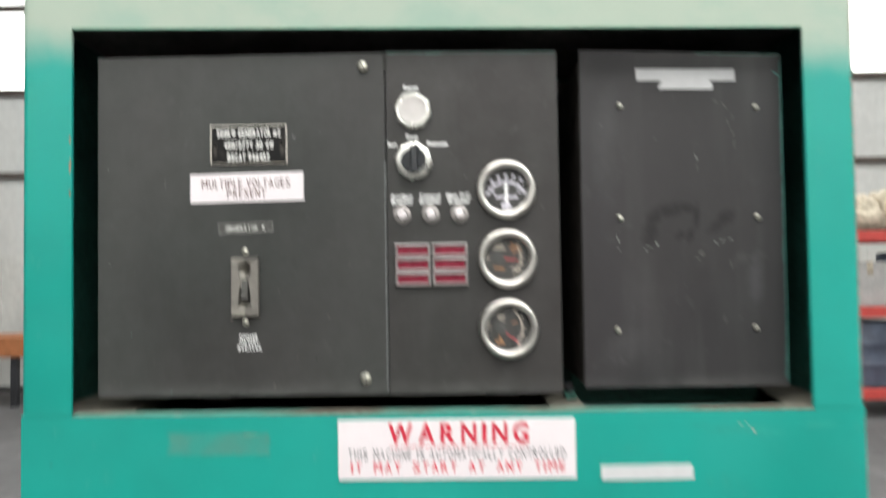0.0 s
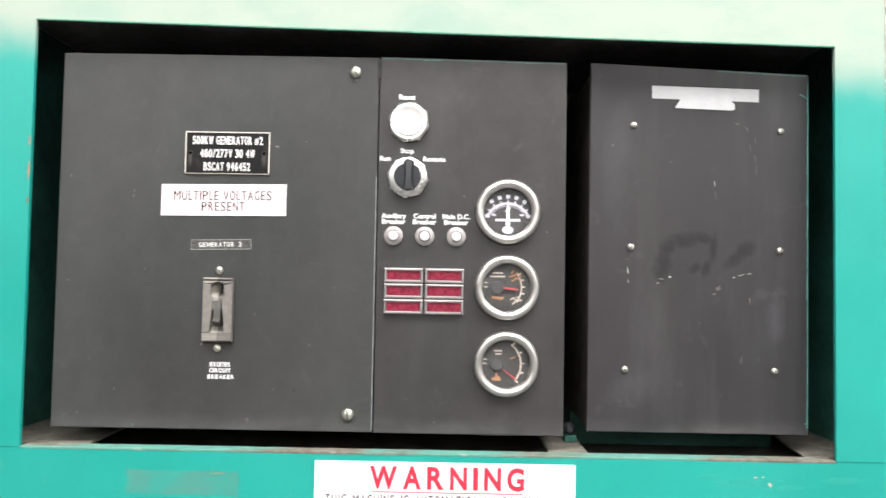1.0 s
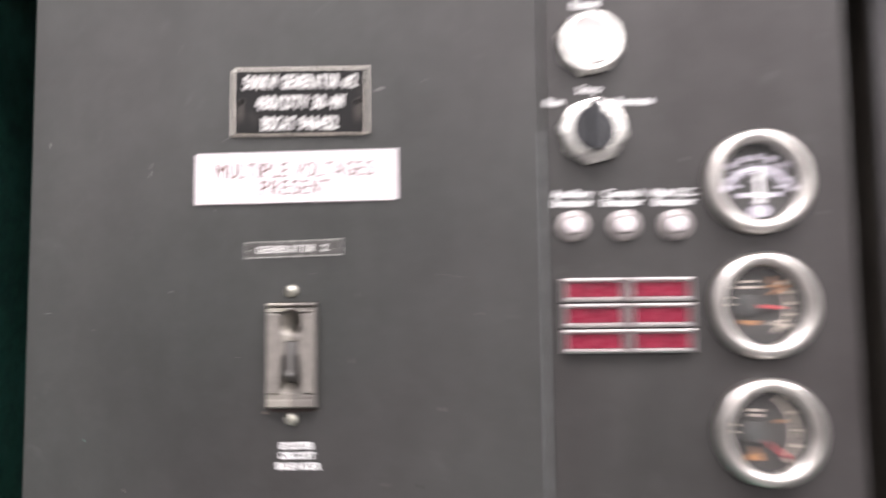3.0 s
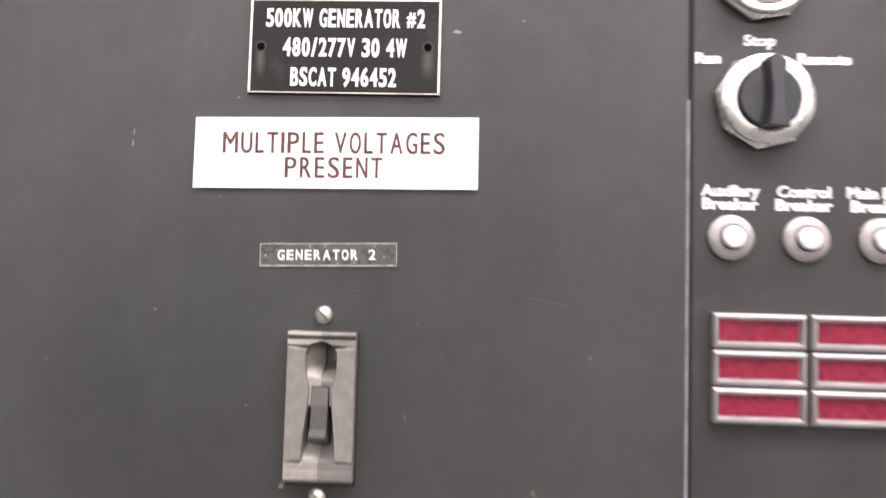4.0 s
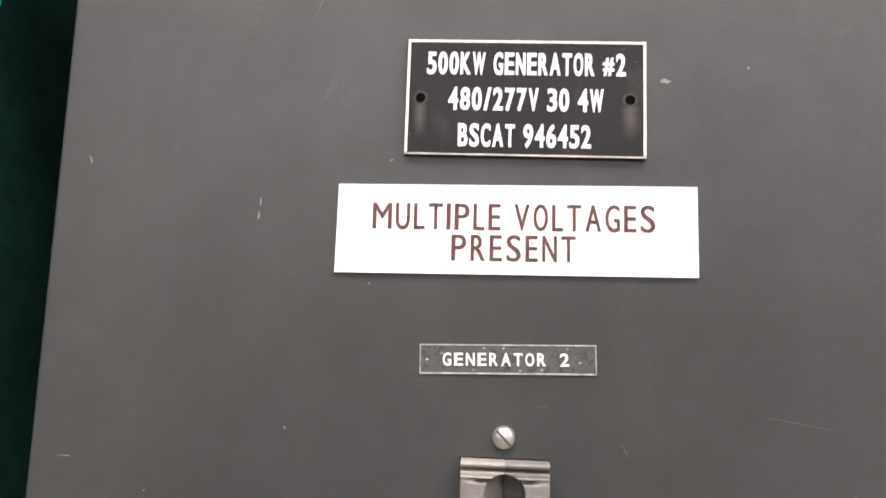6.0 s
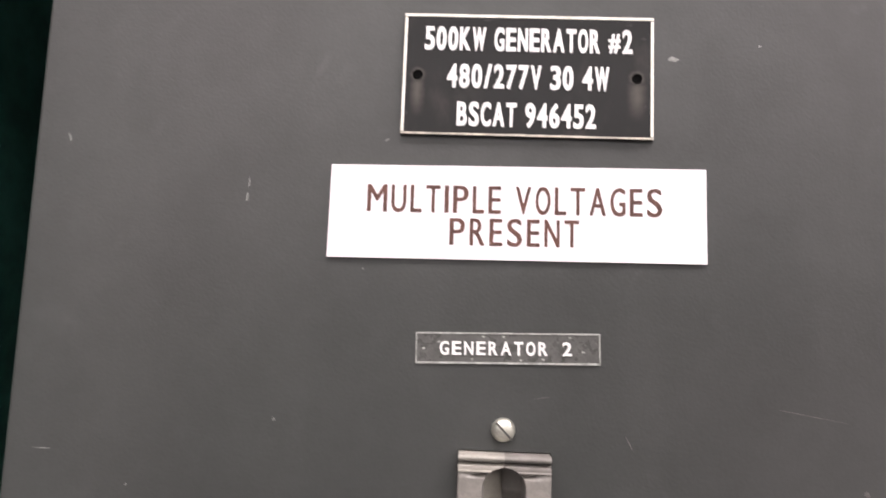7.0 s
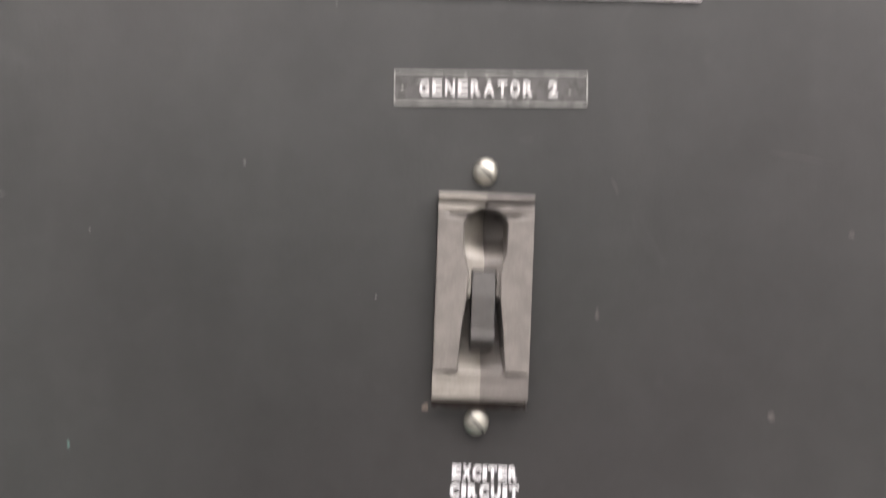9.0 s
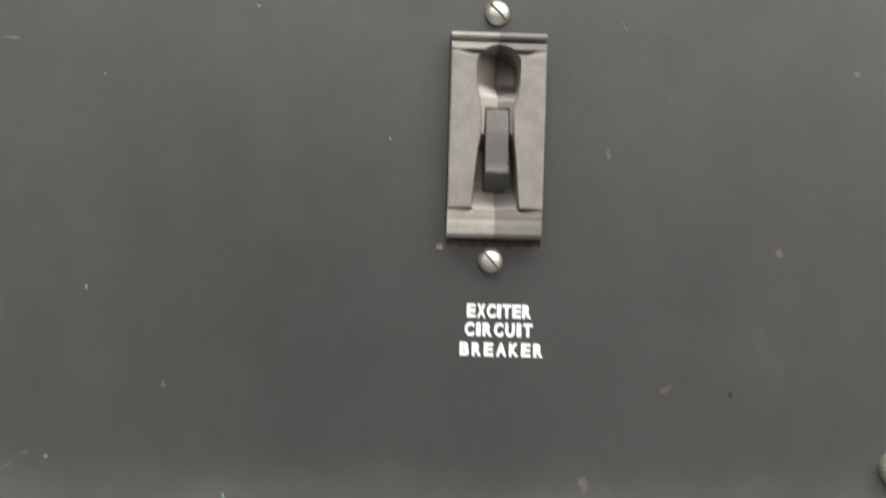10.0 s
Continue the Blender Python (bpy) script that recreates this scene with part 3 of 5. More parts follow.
def rack():
    r = thing("storage_rack", (4.9, 6.3, 0), "steel storage rack with red shelf beams by the wall", "rack")
    for x in (3.62, 6.2):
        for y in (5.95, 6.65):
            part("post", box(x, x + 0.06, y, y + 0.06, 0, 1.80, 0.006), M_DARK, r)
    for z in (0.18, 0.94, 1.65):
        part("shelf", box(3.68, 6.2, 6.0, 6.7, z + 0.07, z + 0.1), M_DARK, r)
        for y in (5.93, 6.68):
            part("beam", box(3.62, 6.26, y, y + 0.05, z, z + 0.1, 0.006), M_RACK, r, "red painted shelf beam")
    return r


def sack(x, y, z, w, h, seed):
    bm = bmesh.new()
    bmesh.ops.create_icosphere(bm, subdivisions=4, radius=1.0)
    for v in bm.verts:
        d = 1 + 0.28 * noise.noise(v.co * 1.3 + Vector((seed, 0, 0))) + 0.1 * noise.noise(v.co * 4.1 + Vector((0, seed, 0)))
        v.co = Vector((x + v.co.x * w / 2 * d, y + v.co.y * 0.25 * d, z + max(0.0, (v.co.z * 0.62 + 0.45)) * h * d))
    tagged(part("sack", bm, M_SACK, None, smooth=True), "slumped beige sack on the top rack shelf", "sack", "sacks on the rack")


def carton(x, y, z, w, d, h, board=M_CARTON, tint="grey"):
    c = thing("carton", (x + w / 2, y + d / 2, z), "closed %s carton standing on a rack shelf" % tint, "box", "cartons on the rack")
    part("body", box(x, x + w, y, y + d, z, z + h, 0.006), board, c)
    part("tape", box(x + w * 0.44, x + w * 0.56, y - 0.002, y + 0.1, z + h * 0.7, z + h + 0.002), M_SACK, c, "brown closing tape")


def drum(x, y, z, r, h):
    d = thing("drum", (x, y, z), "dark blue-grey steel drum on a rack shelf", "drum")
    bm = lathe(0, 0, 0, [(r * 0.97, 0), (r, 0.01), (r, h * 0.31), (r * 1.03, h * 0.33), (r, h * 0.35), (r, h * 0.64), (r * 1.03, h * 0.66), (r, h * 0.68), (r, h - 0.01), (r * 0.97, h)], 40)
    part("body", bm, M_BLUEGREY, d, at=Matrix.Translation((x, y, z)) @ pose(0, 0, 0, 90), smooth=True)
    bm = lathe(0, 0, 0, [(r * 0.9, 0), (r * 0.9, 0.012)], 40)
    part("lid", bm, M_DARK, d, at=Matrix.Translation((x, y, z + h - 0.003)) @ pose(0, 0, 0, 90))


low_bench()
rack()
for k, (x, w, h) in enumerate(((3.95, 0.75, 0.36), (4.55, 0.7, 0.46), (5.3, 0.8, 0.34))):
    sack(x, 6.32, 1.75, w, h, 3.1 * k)
carton(3.72, 6.02, 1.04, 0.5, 0.5, 0.42)
carton(4.75, 6.02, 1.04, 0.7, 0.5, 0.5, M_ORANGEBOX, "orange-yellow")
drum(4.45, 6.33, 1.04, 0.21, 0.5)
drum(4.02, 6.33, 0.28, 0.27, 0.6)
carton(4.5, 6.02, 0.28, 0.8, 0.5, 0.45, M_BROWNBOX, "brown")

# ---- the generator housing ----
FY = -0.016            # front face
OX0, OX1, OZ0, OZ1 = -0.3308, 0.4375, 1.2830, 1.6895
DROP = 0.0150          # the opening is lower at its far end
BX0, BX1, BTOP = -0.3855, 0.4905, 1.80

housing = thing("generator_housing", (0.054, 0.25, 0), "teal painted sheet-metal generator housing, pale along its top", "generator")
part("top_panel", prism([(OX0, OZ1), (OX1, OZ1 - DROP), (OX1, BTOP - 0.006), (OX0, BTOP - 0.006)], FY + 0.003, FY), M_PALETOP, housing, "teal front strip turning pale green")


def post(x0, x1, outer):
    """A corner post folded from sheet, rounded on its outer edge."""
    r, pts = 0.009, []
    for k in range(7):
        a = math.pi / 2 * k / 6
        pts.append((r * (1 - math.cos(a)), r * (1 - math.sin(a))))
    bm = bmesh.new()
    s = 1 if outer < 0 else -1
    xo = x0 if outer < 0 else x1
    xi = x1 if outer < 0 else x0
    line = [(xi, FY + 0.004), (xi, FY)] + [(xo + s * u, FY + v) for u, v in pts[::-1]] + [(xo, 0.6)]
    loops = [[bm.verts.new((x, y, z)) for x, y in line] for z in (OZ0 - 0.0011, BTOP - 0.006)]
    for k in range(len(line) - 1):
        bm.faces.new((loops[0][k], loops[0][k + 1], loops[1][k + 1], loops[1][k]))
    bmesh.ops.recalc_face_normals(bm, faces=bm.faces[:])
    bmesh.ops.solidify(bm, geom=bm.faces[:], thickness=0.0018)
    return bm


part("corner_post", post(BX0, OX0, -1), M_PALETOP, housing, "teal left front post, chipped at its inner edge", smooth=True)
part("corner_post", post(OX1, BX1, 1), M_PALETOP, housing, "teal right front post", smooth=True)

# darker green cut edge round the opening
part("opening_edge", prism([(OX0, OZ1), (OX0, OZ1 + 0.0011), (OX1, OZ1 - DROP + 0.0011), (OX1, OZ1 - DROP)], FY + 0.002, FY - 0.0002), M_CUTEDGE, housing)

# paint rubbed off the rounded outer edge of the right post
bm, rng, rows = bmesh.new(), random.Random(4), []
for k in range(60):
    z = OZ0 + 0.003 + 0.0083 * k
    a0, a1 = 30 + 14 * rng.random(), 74 + 12 * rng.random()
    rows.append([bm.verts.new((BX1 - 0.009 + 0.00925 * math.sin(radians(a)), FY + 0.009 - 0.00925 * math.cos(radians(a)), z)) for a in (a0, (a0 + a1) / 2, a1)])
for p, q in zip(rows, rows[1:]):
    for k in range(2):
        bm.faces.new((p[k], p[k + 1], q[k + 1], q[k]))
bmesh.ops.recalc_face_normals(bm, faces=bm.faces[:])
bmesh.ops.solidify(bm, geom=bm.faces[:], thickness=0.0002)
part("worn_edge", bm, M_PINK, housing, "pinkish rust along the rubbed post edge")

# lower front panel with its folded ledge
low = box(BX0 + 0.001, BX1 - 0.001, FY + 0.0006, FY + 0.003, 0.12, OZ0 - 0.0012, 0.0008)
part("lower_panel", low, M_LOWER, housing, "teal lower front panel with old scuffs")
for x0, x1 in ((BX0 + 0.012, -0.272), (0.170, 0.2080), (0.4150, BX1 - 0.012)):
    ledge = box(x0, x1, FY + 0.0152, 0.298, OZ0 - 0.0032, OZ0 - 0.0006, 0.0008)
    for v in ledge.verts:
        if x0 > 0.4 and v.co.x < x0 + 0.002 and v.co.y > 0.2:
            v.co.x += 0.048
    part("ledge", ledge, M_DUST, housing, "dusty grey-brown worn ledge")
# dark brown floor, a little lower than the ledge
part("inner_floor", box(BX0 + 0.012, BX1 - 0.012, FY + 0.0152, 0.298, OZ0 - 0.025, OZ0 - 0.022), M_UNDERBOX, housing)
part("ledge_lip", box(OX0, OX1, FY + 0.0004, FY + 0.0150, OZ0 - 0.0034, OZ0 - 0.0008, 0.0006), M_LIP, housing, "pale worn front lip of the ledge")
part("side_panel", box(BX0, BX0 + 0.003, FY + 0.012, 0.62, 0.12, OZ0 - 0.001), M_TEAL, housing)
part("side_panel", box(BX1 - 0.003, BX1, FY + 0.012, 0.62, 0.12, OZ0 - 0.001), M_TEAL, housing)
part("roof_panel", box(BX0 - 0.004, BX1 + 0.004, FY - 0.004, 0.63, BTOP - 0.006, BTOP + 0.01, 0.004), M_PALETOP, housing, "pale roof sheet")
part("rear_panel", box(BX0, BX1, 0.60, 0.62, 0.12, BTOP - 0.006), M_TEAL, housing)
# inner walls use the teal that has shade in its colour
part("inner_side", box(BX0 + 0.008, BX0 + 0.011, FY + 0.0145, 0.30, OZ0 - 0.0005, OZ1 + 0.019), M_INNER, housing, "inner wall, its teal darkened to carry the shade")
part("inner_side", box(BX1 - 0.011, BX1 - 0.008, FY + 0.0145, 0.30, OZ0 - 0.0005, OZ1 + 0.019), M_INNER, housing, "inner wall, its teal darkened to carry the shade")
# roof and back of the recess in a neutral grey
part("inner_top", box(BX0 + 0.011, BX1 - 0.011, FY + 0.004, 0.30, OZ1 + 0.020, OZ1 + 0.023), M_INNER_GREY, housing, "neutral grey inner roof")
part("inner_back", box(BX0 + 0.011, BX1 - 0.011, 0.301, 0.304, OZ0, OZ1 + 0.019), M_INNER_GREY, housing, "neutral grey inner back wall")
for x in (BX0 + 0.02, BX1 - 0.10):
    part("skid", box(x, x + 0.08, 0.0, 0.62, 0.0, 0.12, 0.004), M_DARK, housing, "dark steel skid beam")

# paint worn off the inner edge of the post, scuffs and an old sticker's ghost
for k, (z, h) in enumerate(((1.572, 0.012), (1.543, 0.022), (1.515, 0.008))):
    part("paint_chip", blotch(OX0 - 0.0016, z, 0.003, h, FY, 0.0003, 10, 0.5, 0, k), M_RUST, housing)
part("sticker_residue", blotch(-0.142, 1.2600, 0.020, 0.0014, FY + 0.0003, 0.0002, 14, 0.6, 0.02, 5), M_RUST, housing)
for k, (x, z, w, h, lean, mt) in enumerate((
        (0.3560, 1.2600, 0.080, 0.010, 0.02, M_SCUFF), (0.3900, 1.2560, 0.050, 0.006, 0.04, M_SCUFF), (0.4420, 1.2640, 0.050, 0.008, 0.06, M_SCUFF), (0.3200, 1.2660, 0.030, 0.005, 0.0, M_SCUFF),
        (0.3620, 1.2655, 0.005, 0.0022, 0.0, M_PALECHIP), (0.3690, 1.2660, 0.003, 0.0020, 0.0, M_PALECHIP), (0.3755, 1.2590, 0.0042, 0.006, 0.3, M_PALECHIP), (0.4150, 1.2590, 0.003, 0.002, -0.4, M_SCUFF),
        (0.3300, 1.2080, 0.008, 0.012, -0.1, M_SCUFF), (0.3460, 1.2070, 0.009, 0.022, 0.1, M_SCUFF), (0.3570, 1.2090, 0.006, 0.011, 0.2, M_SCUFF), (-0.352, 1.2310, 0.004, 0.004, 0.0, M_GHOST),
        (0.2500, 1.2420, 0.022, 0.004, 0.1, M_SCUFF), (-0.2900, 1.2120, 0.012, 0.004, 0.2, M_SCUFF))):
    part("paint_chip", blotch(x, z, w, h, FY + 0.0006, 0.00008 + 0.00002 * k, 30, 0.45, lean, 20 + k), mt, housing)

# warning sign
SY = FY + 0.0006
sign = part("warning_sign", box(-0.0515, 0.1935, SY - 0.0012, SY, 1.2125, 1.2740, 0.0005), M_WHITE, housing, "white plastic sign with red and black warning text")
engrave("lettering", "WARNING", 0.0007, 0.1453, 1.2595, 0.0210, SY - 0.0012, M_RED, sign, BROAD, 0.27, 0.3, bold=0.03)
part("underline", box(0.002, 0.144, SY - 0.0015, SY - 0.0012, 1.2458, 1.2465), M_RED, sign)
engrave("lettering", "THIS MACHINE IS AUTOMATICALLY CONTROLLED", -0.0405, 0.1830, 1.2383, 0.0100, SY - 0.0012, M_INK, sign, FINE, 0.22, 0.26)
engrave("lettering", "IT MAY START AT ANY TIME", -0.0380, 0.1820, 1.2252, 0.0098, SY - 0.0012, M_RED, sign, FINE, 0.26, 0.5, strikes=(0.0, 0.0003, -0.0003))
part("blank_tape", prism([(0.2190, 1.2098), (0.3125, 1.2106), (0.3132, 1.2112), (0.3128, 1.2250), (0.3118, 1.2256), (0.2193, 1.2246)], SY, SY - 0.0006), M_TAPE, housing, "blank white tape strip")

# ---- the control box ----
CX0, CX1, CZ0, CZ1, SEAM = -0.3105, 0.1842, 1.2975, 1.6635, 0.0
control = thing("control_box", (-0.06, 0.1, CZ0), "black sheet-metal generator control box with gauges and switches", "control panel")
part("body", box(CX0 + 0.002, CX1 - 0.002, 0.0125, 0.21, CZ0 + 0.001, CZ1 - 0.0035, 0.002), M_BODY, control)
door = part("door", plate_with_hole(CX0, SEAM - 0.0002, CZ0, CZ1 - 0.001, -0.0008, 0.012, (-0.1653, -0.1362, 1.3800, 1.4442), 0.0009), M_DOOR, control, "matt black door with scratches and dust")
gp = prism([(SEAM + 0.0010, CZ0 - 0.0006), (CX1, CZ0 - 0.0006), (CX1, CZ1 - 0.003), (SEAM + 0.0010, CZ1)], 0.012, 0.0)
bmesh.ops.bevel(gp, geom=[e for e in gp.edges if all(v.co.y < 0.001 for v in e.verts)], offset=0.0008, segments=2, affect="EDGES")
gpanel = part("gauge_panel", gp, M_GAUGE, control, "black instrument panel")
part("worn_edge", box(SEAM - 0.0012, SEAM - 0.0001, -0.00105, -0.0006, CZ0 + 0.002, 1.545, 0.0002), M_WORN, door, "paint worn from the folded door edge")
for k in range(9):
    x, rng = 0.003 + 0.0200 * k, random.Random(300 + k)
    xe, dz = min(x + 0.019, CX1 - 0.002), 0.0008 + 0.0012 * rng.random()
    za, zb = CZ1 - 0.0008 - 0.0163 * x, CZ1 - 0.0008 - 0.0163 * xe
    part("worn_edge", prism([(x, za - dz), (xe, zb - dz * (0.4 + 0.6 * rng.random())), (xe, zb), (x, za)], 0.0004, -0.00012), M_TEALDUST, gpanel, "teal overspray along the top edge")
part("hinge_slot", box(SEAM - 0.0016, SEAM + 0.0022, -0.0011, 0.0, CZ1 - 0.022, CZ1 - 0.003, 0.0003), M_SLOT, gpanel)
for x in (-0.24, 0.13):
    part("foot", box(x - 0.02, x + 0.02, 0.16, 0.20, OZ0 - 0.022, CZ0 + 0.001), M_UNDERBOX, control)

# slotted screws share one mesh
bm = lathe(0, 0, 0, [(0.0036, 0.0), (0.0038, -0.0008), (0.0034, -0.0019), (0.0024, -0.0027), (0.001, -0.0031)], 28)
screw_mesh = part("screw_pattern", bm, M_ZINC, smooth=True)
slot_mesh = part("slot_pattern", box(-0.0032, 0.0032, -0.00315, -0.0022, -0.00034, 0.00034), M_SCREWSLOT)
screw_data, slot_data = screw_mesh.data, slot_mesh.data
bpy.data.objects.remove(screw_mesh)
bpy.data.objects.remove(slot_mesh)


def screw(x, y, z, turn, parent, size=1.0, label=""):
    m = pose(x, y, z, 0, turn, 0) @ Matrix.Scale(size, 4)
    s = part("screw", screw_data, None, parent, label, at=m)
    part("slot", slot_data, None, s, at=m)
    return s


screw(-0.0232, -0.0008, 1.6473, 60, control, 1.55, "large slotted cover screw")
screw(-0.0235, -0.0008, 1.3145, 85, control, 1.55, "large slotted cover screw")
screw(-0.1513, -0.0008, 1.4508, 45, control)
screw(-0.1513, -0.0008, 1.3756, 48, control)

# black engraved nameplate
DY = -0.0008
px0, px1, pz0, pz1 = -0.1878, -0.1051, 1.5447, 1.5863
plate = part("nameplate", box(px0, px1, DY - 0.0016, DY, pz0, pz1, 0.0003), M_PLATE, control, "black engraved plastic nameplate with white letters")
for a in ((px0, px1, pz1 - 0.0012, pz1), (px0, px1, pz0, pz0 + 0.0009), (px0, px0 + 0.0012, pz0 + 0.0009, pz1 - 0.0012), (px1 - 0.0012, px1, pz0 + 0.0009, pz1 - 0.0012)):
    part("border", box(a[0] + 0.0001, a[1] - 0.0001, DY - 0.0019, DY - 0.0014, a[2] + 0.0001, a[3] - 0.0001, 0.0001), M_BORDER_DIRTY if a[2] == pz0 else M_BORDER, plate)
for text, x0, x1, z in (("500KW GENERATOR #2", -0.1807, -0.1123, 1.5777), ("480/277V 30 4W", -0.1729, -0.1198, 1.5649), ("BSCAT 946452", -0.1692, -0.1240, 1.5520)):
    engrave("lettering", text, x0, x1, z, 0.0081, DY - 0.0016, M_ENGRAVE, plate, NARROW, 0.10, 0.19, bold=0.022, strikes=(0.0, 0.00014, -0.00014))
for x, z in ((px0 + 0.0051, 1.5651), (px1 - 0.0055, 1.5654)):
    part("rivet_hole", lathe(x, DY - 0.0016, z, [(0.0017, 0.0), (0.0016, -0.0003), (0.0009, -0.0002)], 20), M_DIALHOLE, plate)
for k, (x, z, w, h) in enumerate(((-0.1130, 1.5836, 0.0030, 0.0010), (-0.1085, 1.5790, 0.0022, 0.0014), (-0.1078, 1.5560, 0.0014, 0.0010), (-0.1600, 1.5845, 0.0040, 0.0008), (-0.1860, 1.5520, 0.0012, 0.0016))):
    part("scuff", blotch(x, z, w, h, DY - 0.0016, 0.00006, 12, 0.6, 0.2, 40 + k), M_HALO, plate)

# white label, stuck on a little askew
lab = part("white_label", prism([(-0.2099, 1.5034), (-0.0880, 1.5049), (-0.0882, 1.5356), (-0.2098, 1.5340)], DY, DY - 0.0011), M_WHITE, control, "white engraved plastic label with brown letters")
engrave("lettering", "MULTIPLE VOLTAGES", -0.1974, -0.1024, 1.5237, 0.0090, DY - 0.0011, M_BROWN, lab, CUT, 0.20, 0.20, thick=0.0001, strikes=(0.0, 0.00016, -0.00016), lean=0.011)
engrave("lettering", "PRESENT", -0.1702, -0.1288, 1.5131, 0.0088, DY - 0.0011, M_BROWN, lab, CUT, 0.22, 0.20, thick=0.0001, strikes=(0.0, 0.00016, -0.00016), lean=0.011)

# embossed tape, askew
TAPE_LEAN, TAPE_X, TAPE_Z = 0.0256, -0.15055, 1.47635
askew = lambda bm: turned(bm, TAPE_X, TAPE_Z, TAPE_LEAN, 0.0, -0.0003)
tp = part("embossed_tape", askew(box(-0.1798, -0.1213, DY - 0.0003, DY, 1.4714, 1.4813, 0.0001)), M_CLEARTAPE, control, "grey translucent embossed label tape")
for a in ((-0.1798, -0.1213, 1.4808, 1.4813), (-0.1798, -0.1213, 1.4714, 1.4720), (-0.1798, -0.1794, 1.4720, 1.4808), (-0.1217, -0.1213, 1.4720, 1.4808)):
    part("tape_edge", askew(box(a[0], a[1], DY - 0.0005, DY - 0.0002, a[2], a[3])), M_TAPE_EDGE, tp)
engrave("lettering", "GENERATOR  2", -0.1721, -0.1304, 1.4760, 0.0043, DY - 0.0003, M_ENGRAVE, tp, EMBOSSED, 0.235, 0.20, bold=0.022, strikes=(0.0, 0.00008), lean=TAPE_LEAN)
for k, (dx, dz) in enumerate(((0.018, 0.0015), (0.0245, 0.0066), (0.028, 0.0086), (0.0075, 0.0068), (0.049, 0.0085), (0.0405, 0.0016), (0.0025, 0.0048), (0.053, 0.004), (0.0335, 0.0012), (0.0215, 0.0087))):
    part("air_bubble", askew(blotch(-0.1798 + dx, 1.4714 + dz, 0.0013, 0.001, DY - 0.0003, 0.0001, 8, 0.5, 0, 60 + k)), M_TAPE_EDGE, tp)

# white lettering below the breaker
for text, x0, x1, z, gap in (("EXCITER", -0.1580, -0.1384, 1.3600, 0.12), ("CIRCUIT", -0.1585, -0.1378, 1.3543, 0.16), ("BREAKER", -0.1599, -0.1345, 1.3482, 0.22)):
    engrave("lettering", text, x0, x1, z, 0.0041, DY, M_PRINT, door, STENCIL, gap, 0.3, bold=0.04, strikes=(0.0, 0.00012))


# ---- circuit breaker ----
def breaker():
    x0, x1, z0, z1 = -0.1650, -0.1366, 1.3822, 1.4438
    w, h, mid = x1 - x0, z1 - z0, (x0 + x1) / 2
    fit = 63.4 / (h * 1000)
    # half width of the open channel, against the distance below the top
    keys = ((10.6, 6.6), (13.0, 6.6), (17.0, 6.4), (24.0, 4.9), (33.0, 5.1), (42.0, 6.2), (48.0, 6.6), (54.2, 7.3), (54.4, 14.9), (64.0, 14.9))

    def half(v):
        if v < 10.6:
            return math.sqrt(max(0.0, 6.6 ** 2 - (10.6 - v) ** 2))
        for (a, p), (b, q) in zip(keys, keys[1:]):
            if a <= v <= b:
                return p + (q - p) * (v - a) / (b - a)
        return 0.0

    def step(x, a, b):
        t = min(1.0, max(0.0, (x - a) / (b - a)))
        return t * t * (3 - 2 * t)

    def depth(u, v):
        """Millimetres in front of the door at u from the middle, v below the top. The two halves meet in a crease."""
        side = abs(u)
        cheek = 6.0 - 0.35 * step(side, 14.1, 14.8)
        near = 1 - min(side, 6.6) / 6.6
        if v < 36:
            # a hollow at the top, left side shallower to look lit, then a ramp that faces up
            hollow = 2.2 - 8.2 * near if u < 0 else -7.5 - 1.5 * near
            ramp = 4.9 - 1.3 * near - 6.0 * step(v, 23.0, 24.5) * (1 - step(side, 3.5, 3.7)) - 9.0 * step(v, 31.0, 35.5)
            channel = hollow + (ramp - hollow) * (step(v, 13.5, 20.0) if u < 0 else step(v, 13.0, 21.0))
        else:
            channel = -4.8 + 9.3 * step(v, 45.0, 55.0) - 1.6 * near * step(v, 46.5, 52.0)
        d = channel + (cheek - channel) * step(side, half(v) - 0.25, half(v) + 0.25)
        if v > 54.4:
            d = 5.3 - 0.16 * math.exp(-((v - 57.8) / 0.8) ** 2) - 1.6 * step(v, 62.2, 63.4)
        d -= 1.5 * step(v, 54.0, 54.4) * (1 - step(v, 54.5, 55.6)) * step(side, 6.0, 8.0) * (1 - 0.9 * step(side, 8, 13))
        d -= 2.4 * step(v, 5.4, 5.7) * (1 - step(v, 6.0, 7.4)) * step(side, 3.0, 6.0) * (1 - 0.92 * step(side, 7, 13))
        if v < 3.2 or (v < 5.0 and side > half(v)):
            roll = 3.4 + 2.5 * math.sqrt(max(0.0, 1 - ((v - 1.2) / 1.3) ** 2)) if v < 2.5 else 3.0 + 2.6 * step(v, 2.7, 3.6)
            d = roll
        return max(-9.5, d)

    # two case halves, side light put into their tones, and on each a cheek of one plain plastic
    body, nx, nz = None, 60, 200
    for a, b, mt, label in ((x0, mid, M_CASE_LIT, "half of the grey breaker case in a lit tone"), (mid, x1, M_CASE_SHADED, "half of the grey breaker case in a shaded tone")):
        place, meshes, verts = {}, (bmesh.new(), bmesh.new()), ({}, {})
        for j in range(nz + 1):
            for i in range(nx + 1):
                px, v = a + (b - a) * i / nx, h * j / nz
                place[i, j] = (px, DY - 0.001 * depth((px - mid) * 1000 * fit, v * 1000 * fit), z1 - v)

        def vert(n, i, j):
            if (i, j) not in verts[n]:
                verts[n][i, j] = meshes[n].verts.new(place[i, j])
            return verts[n][i, j]

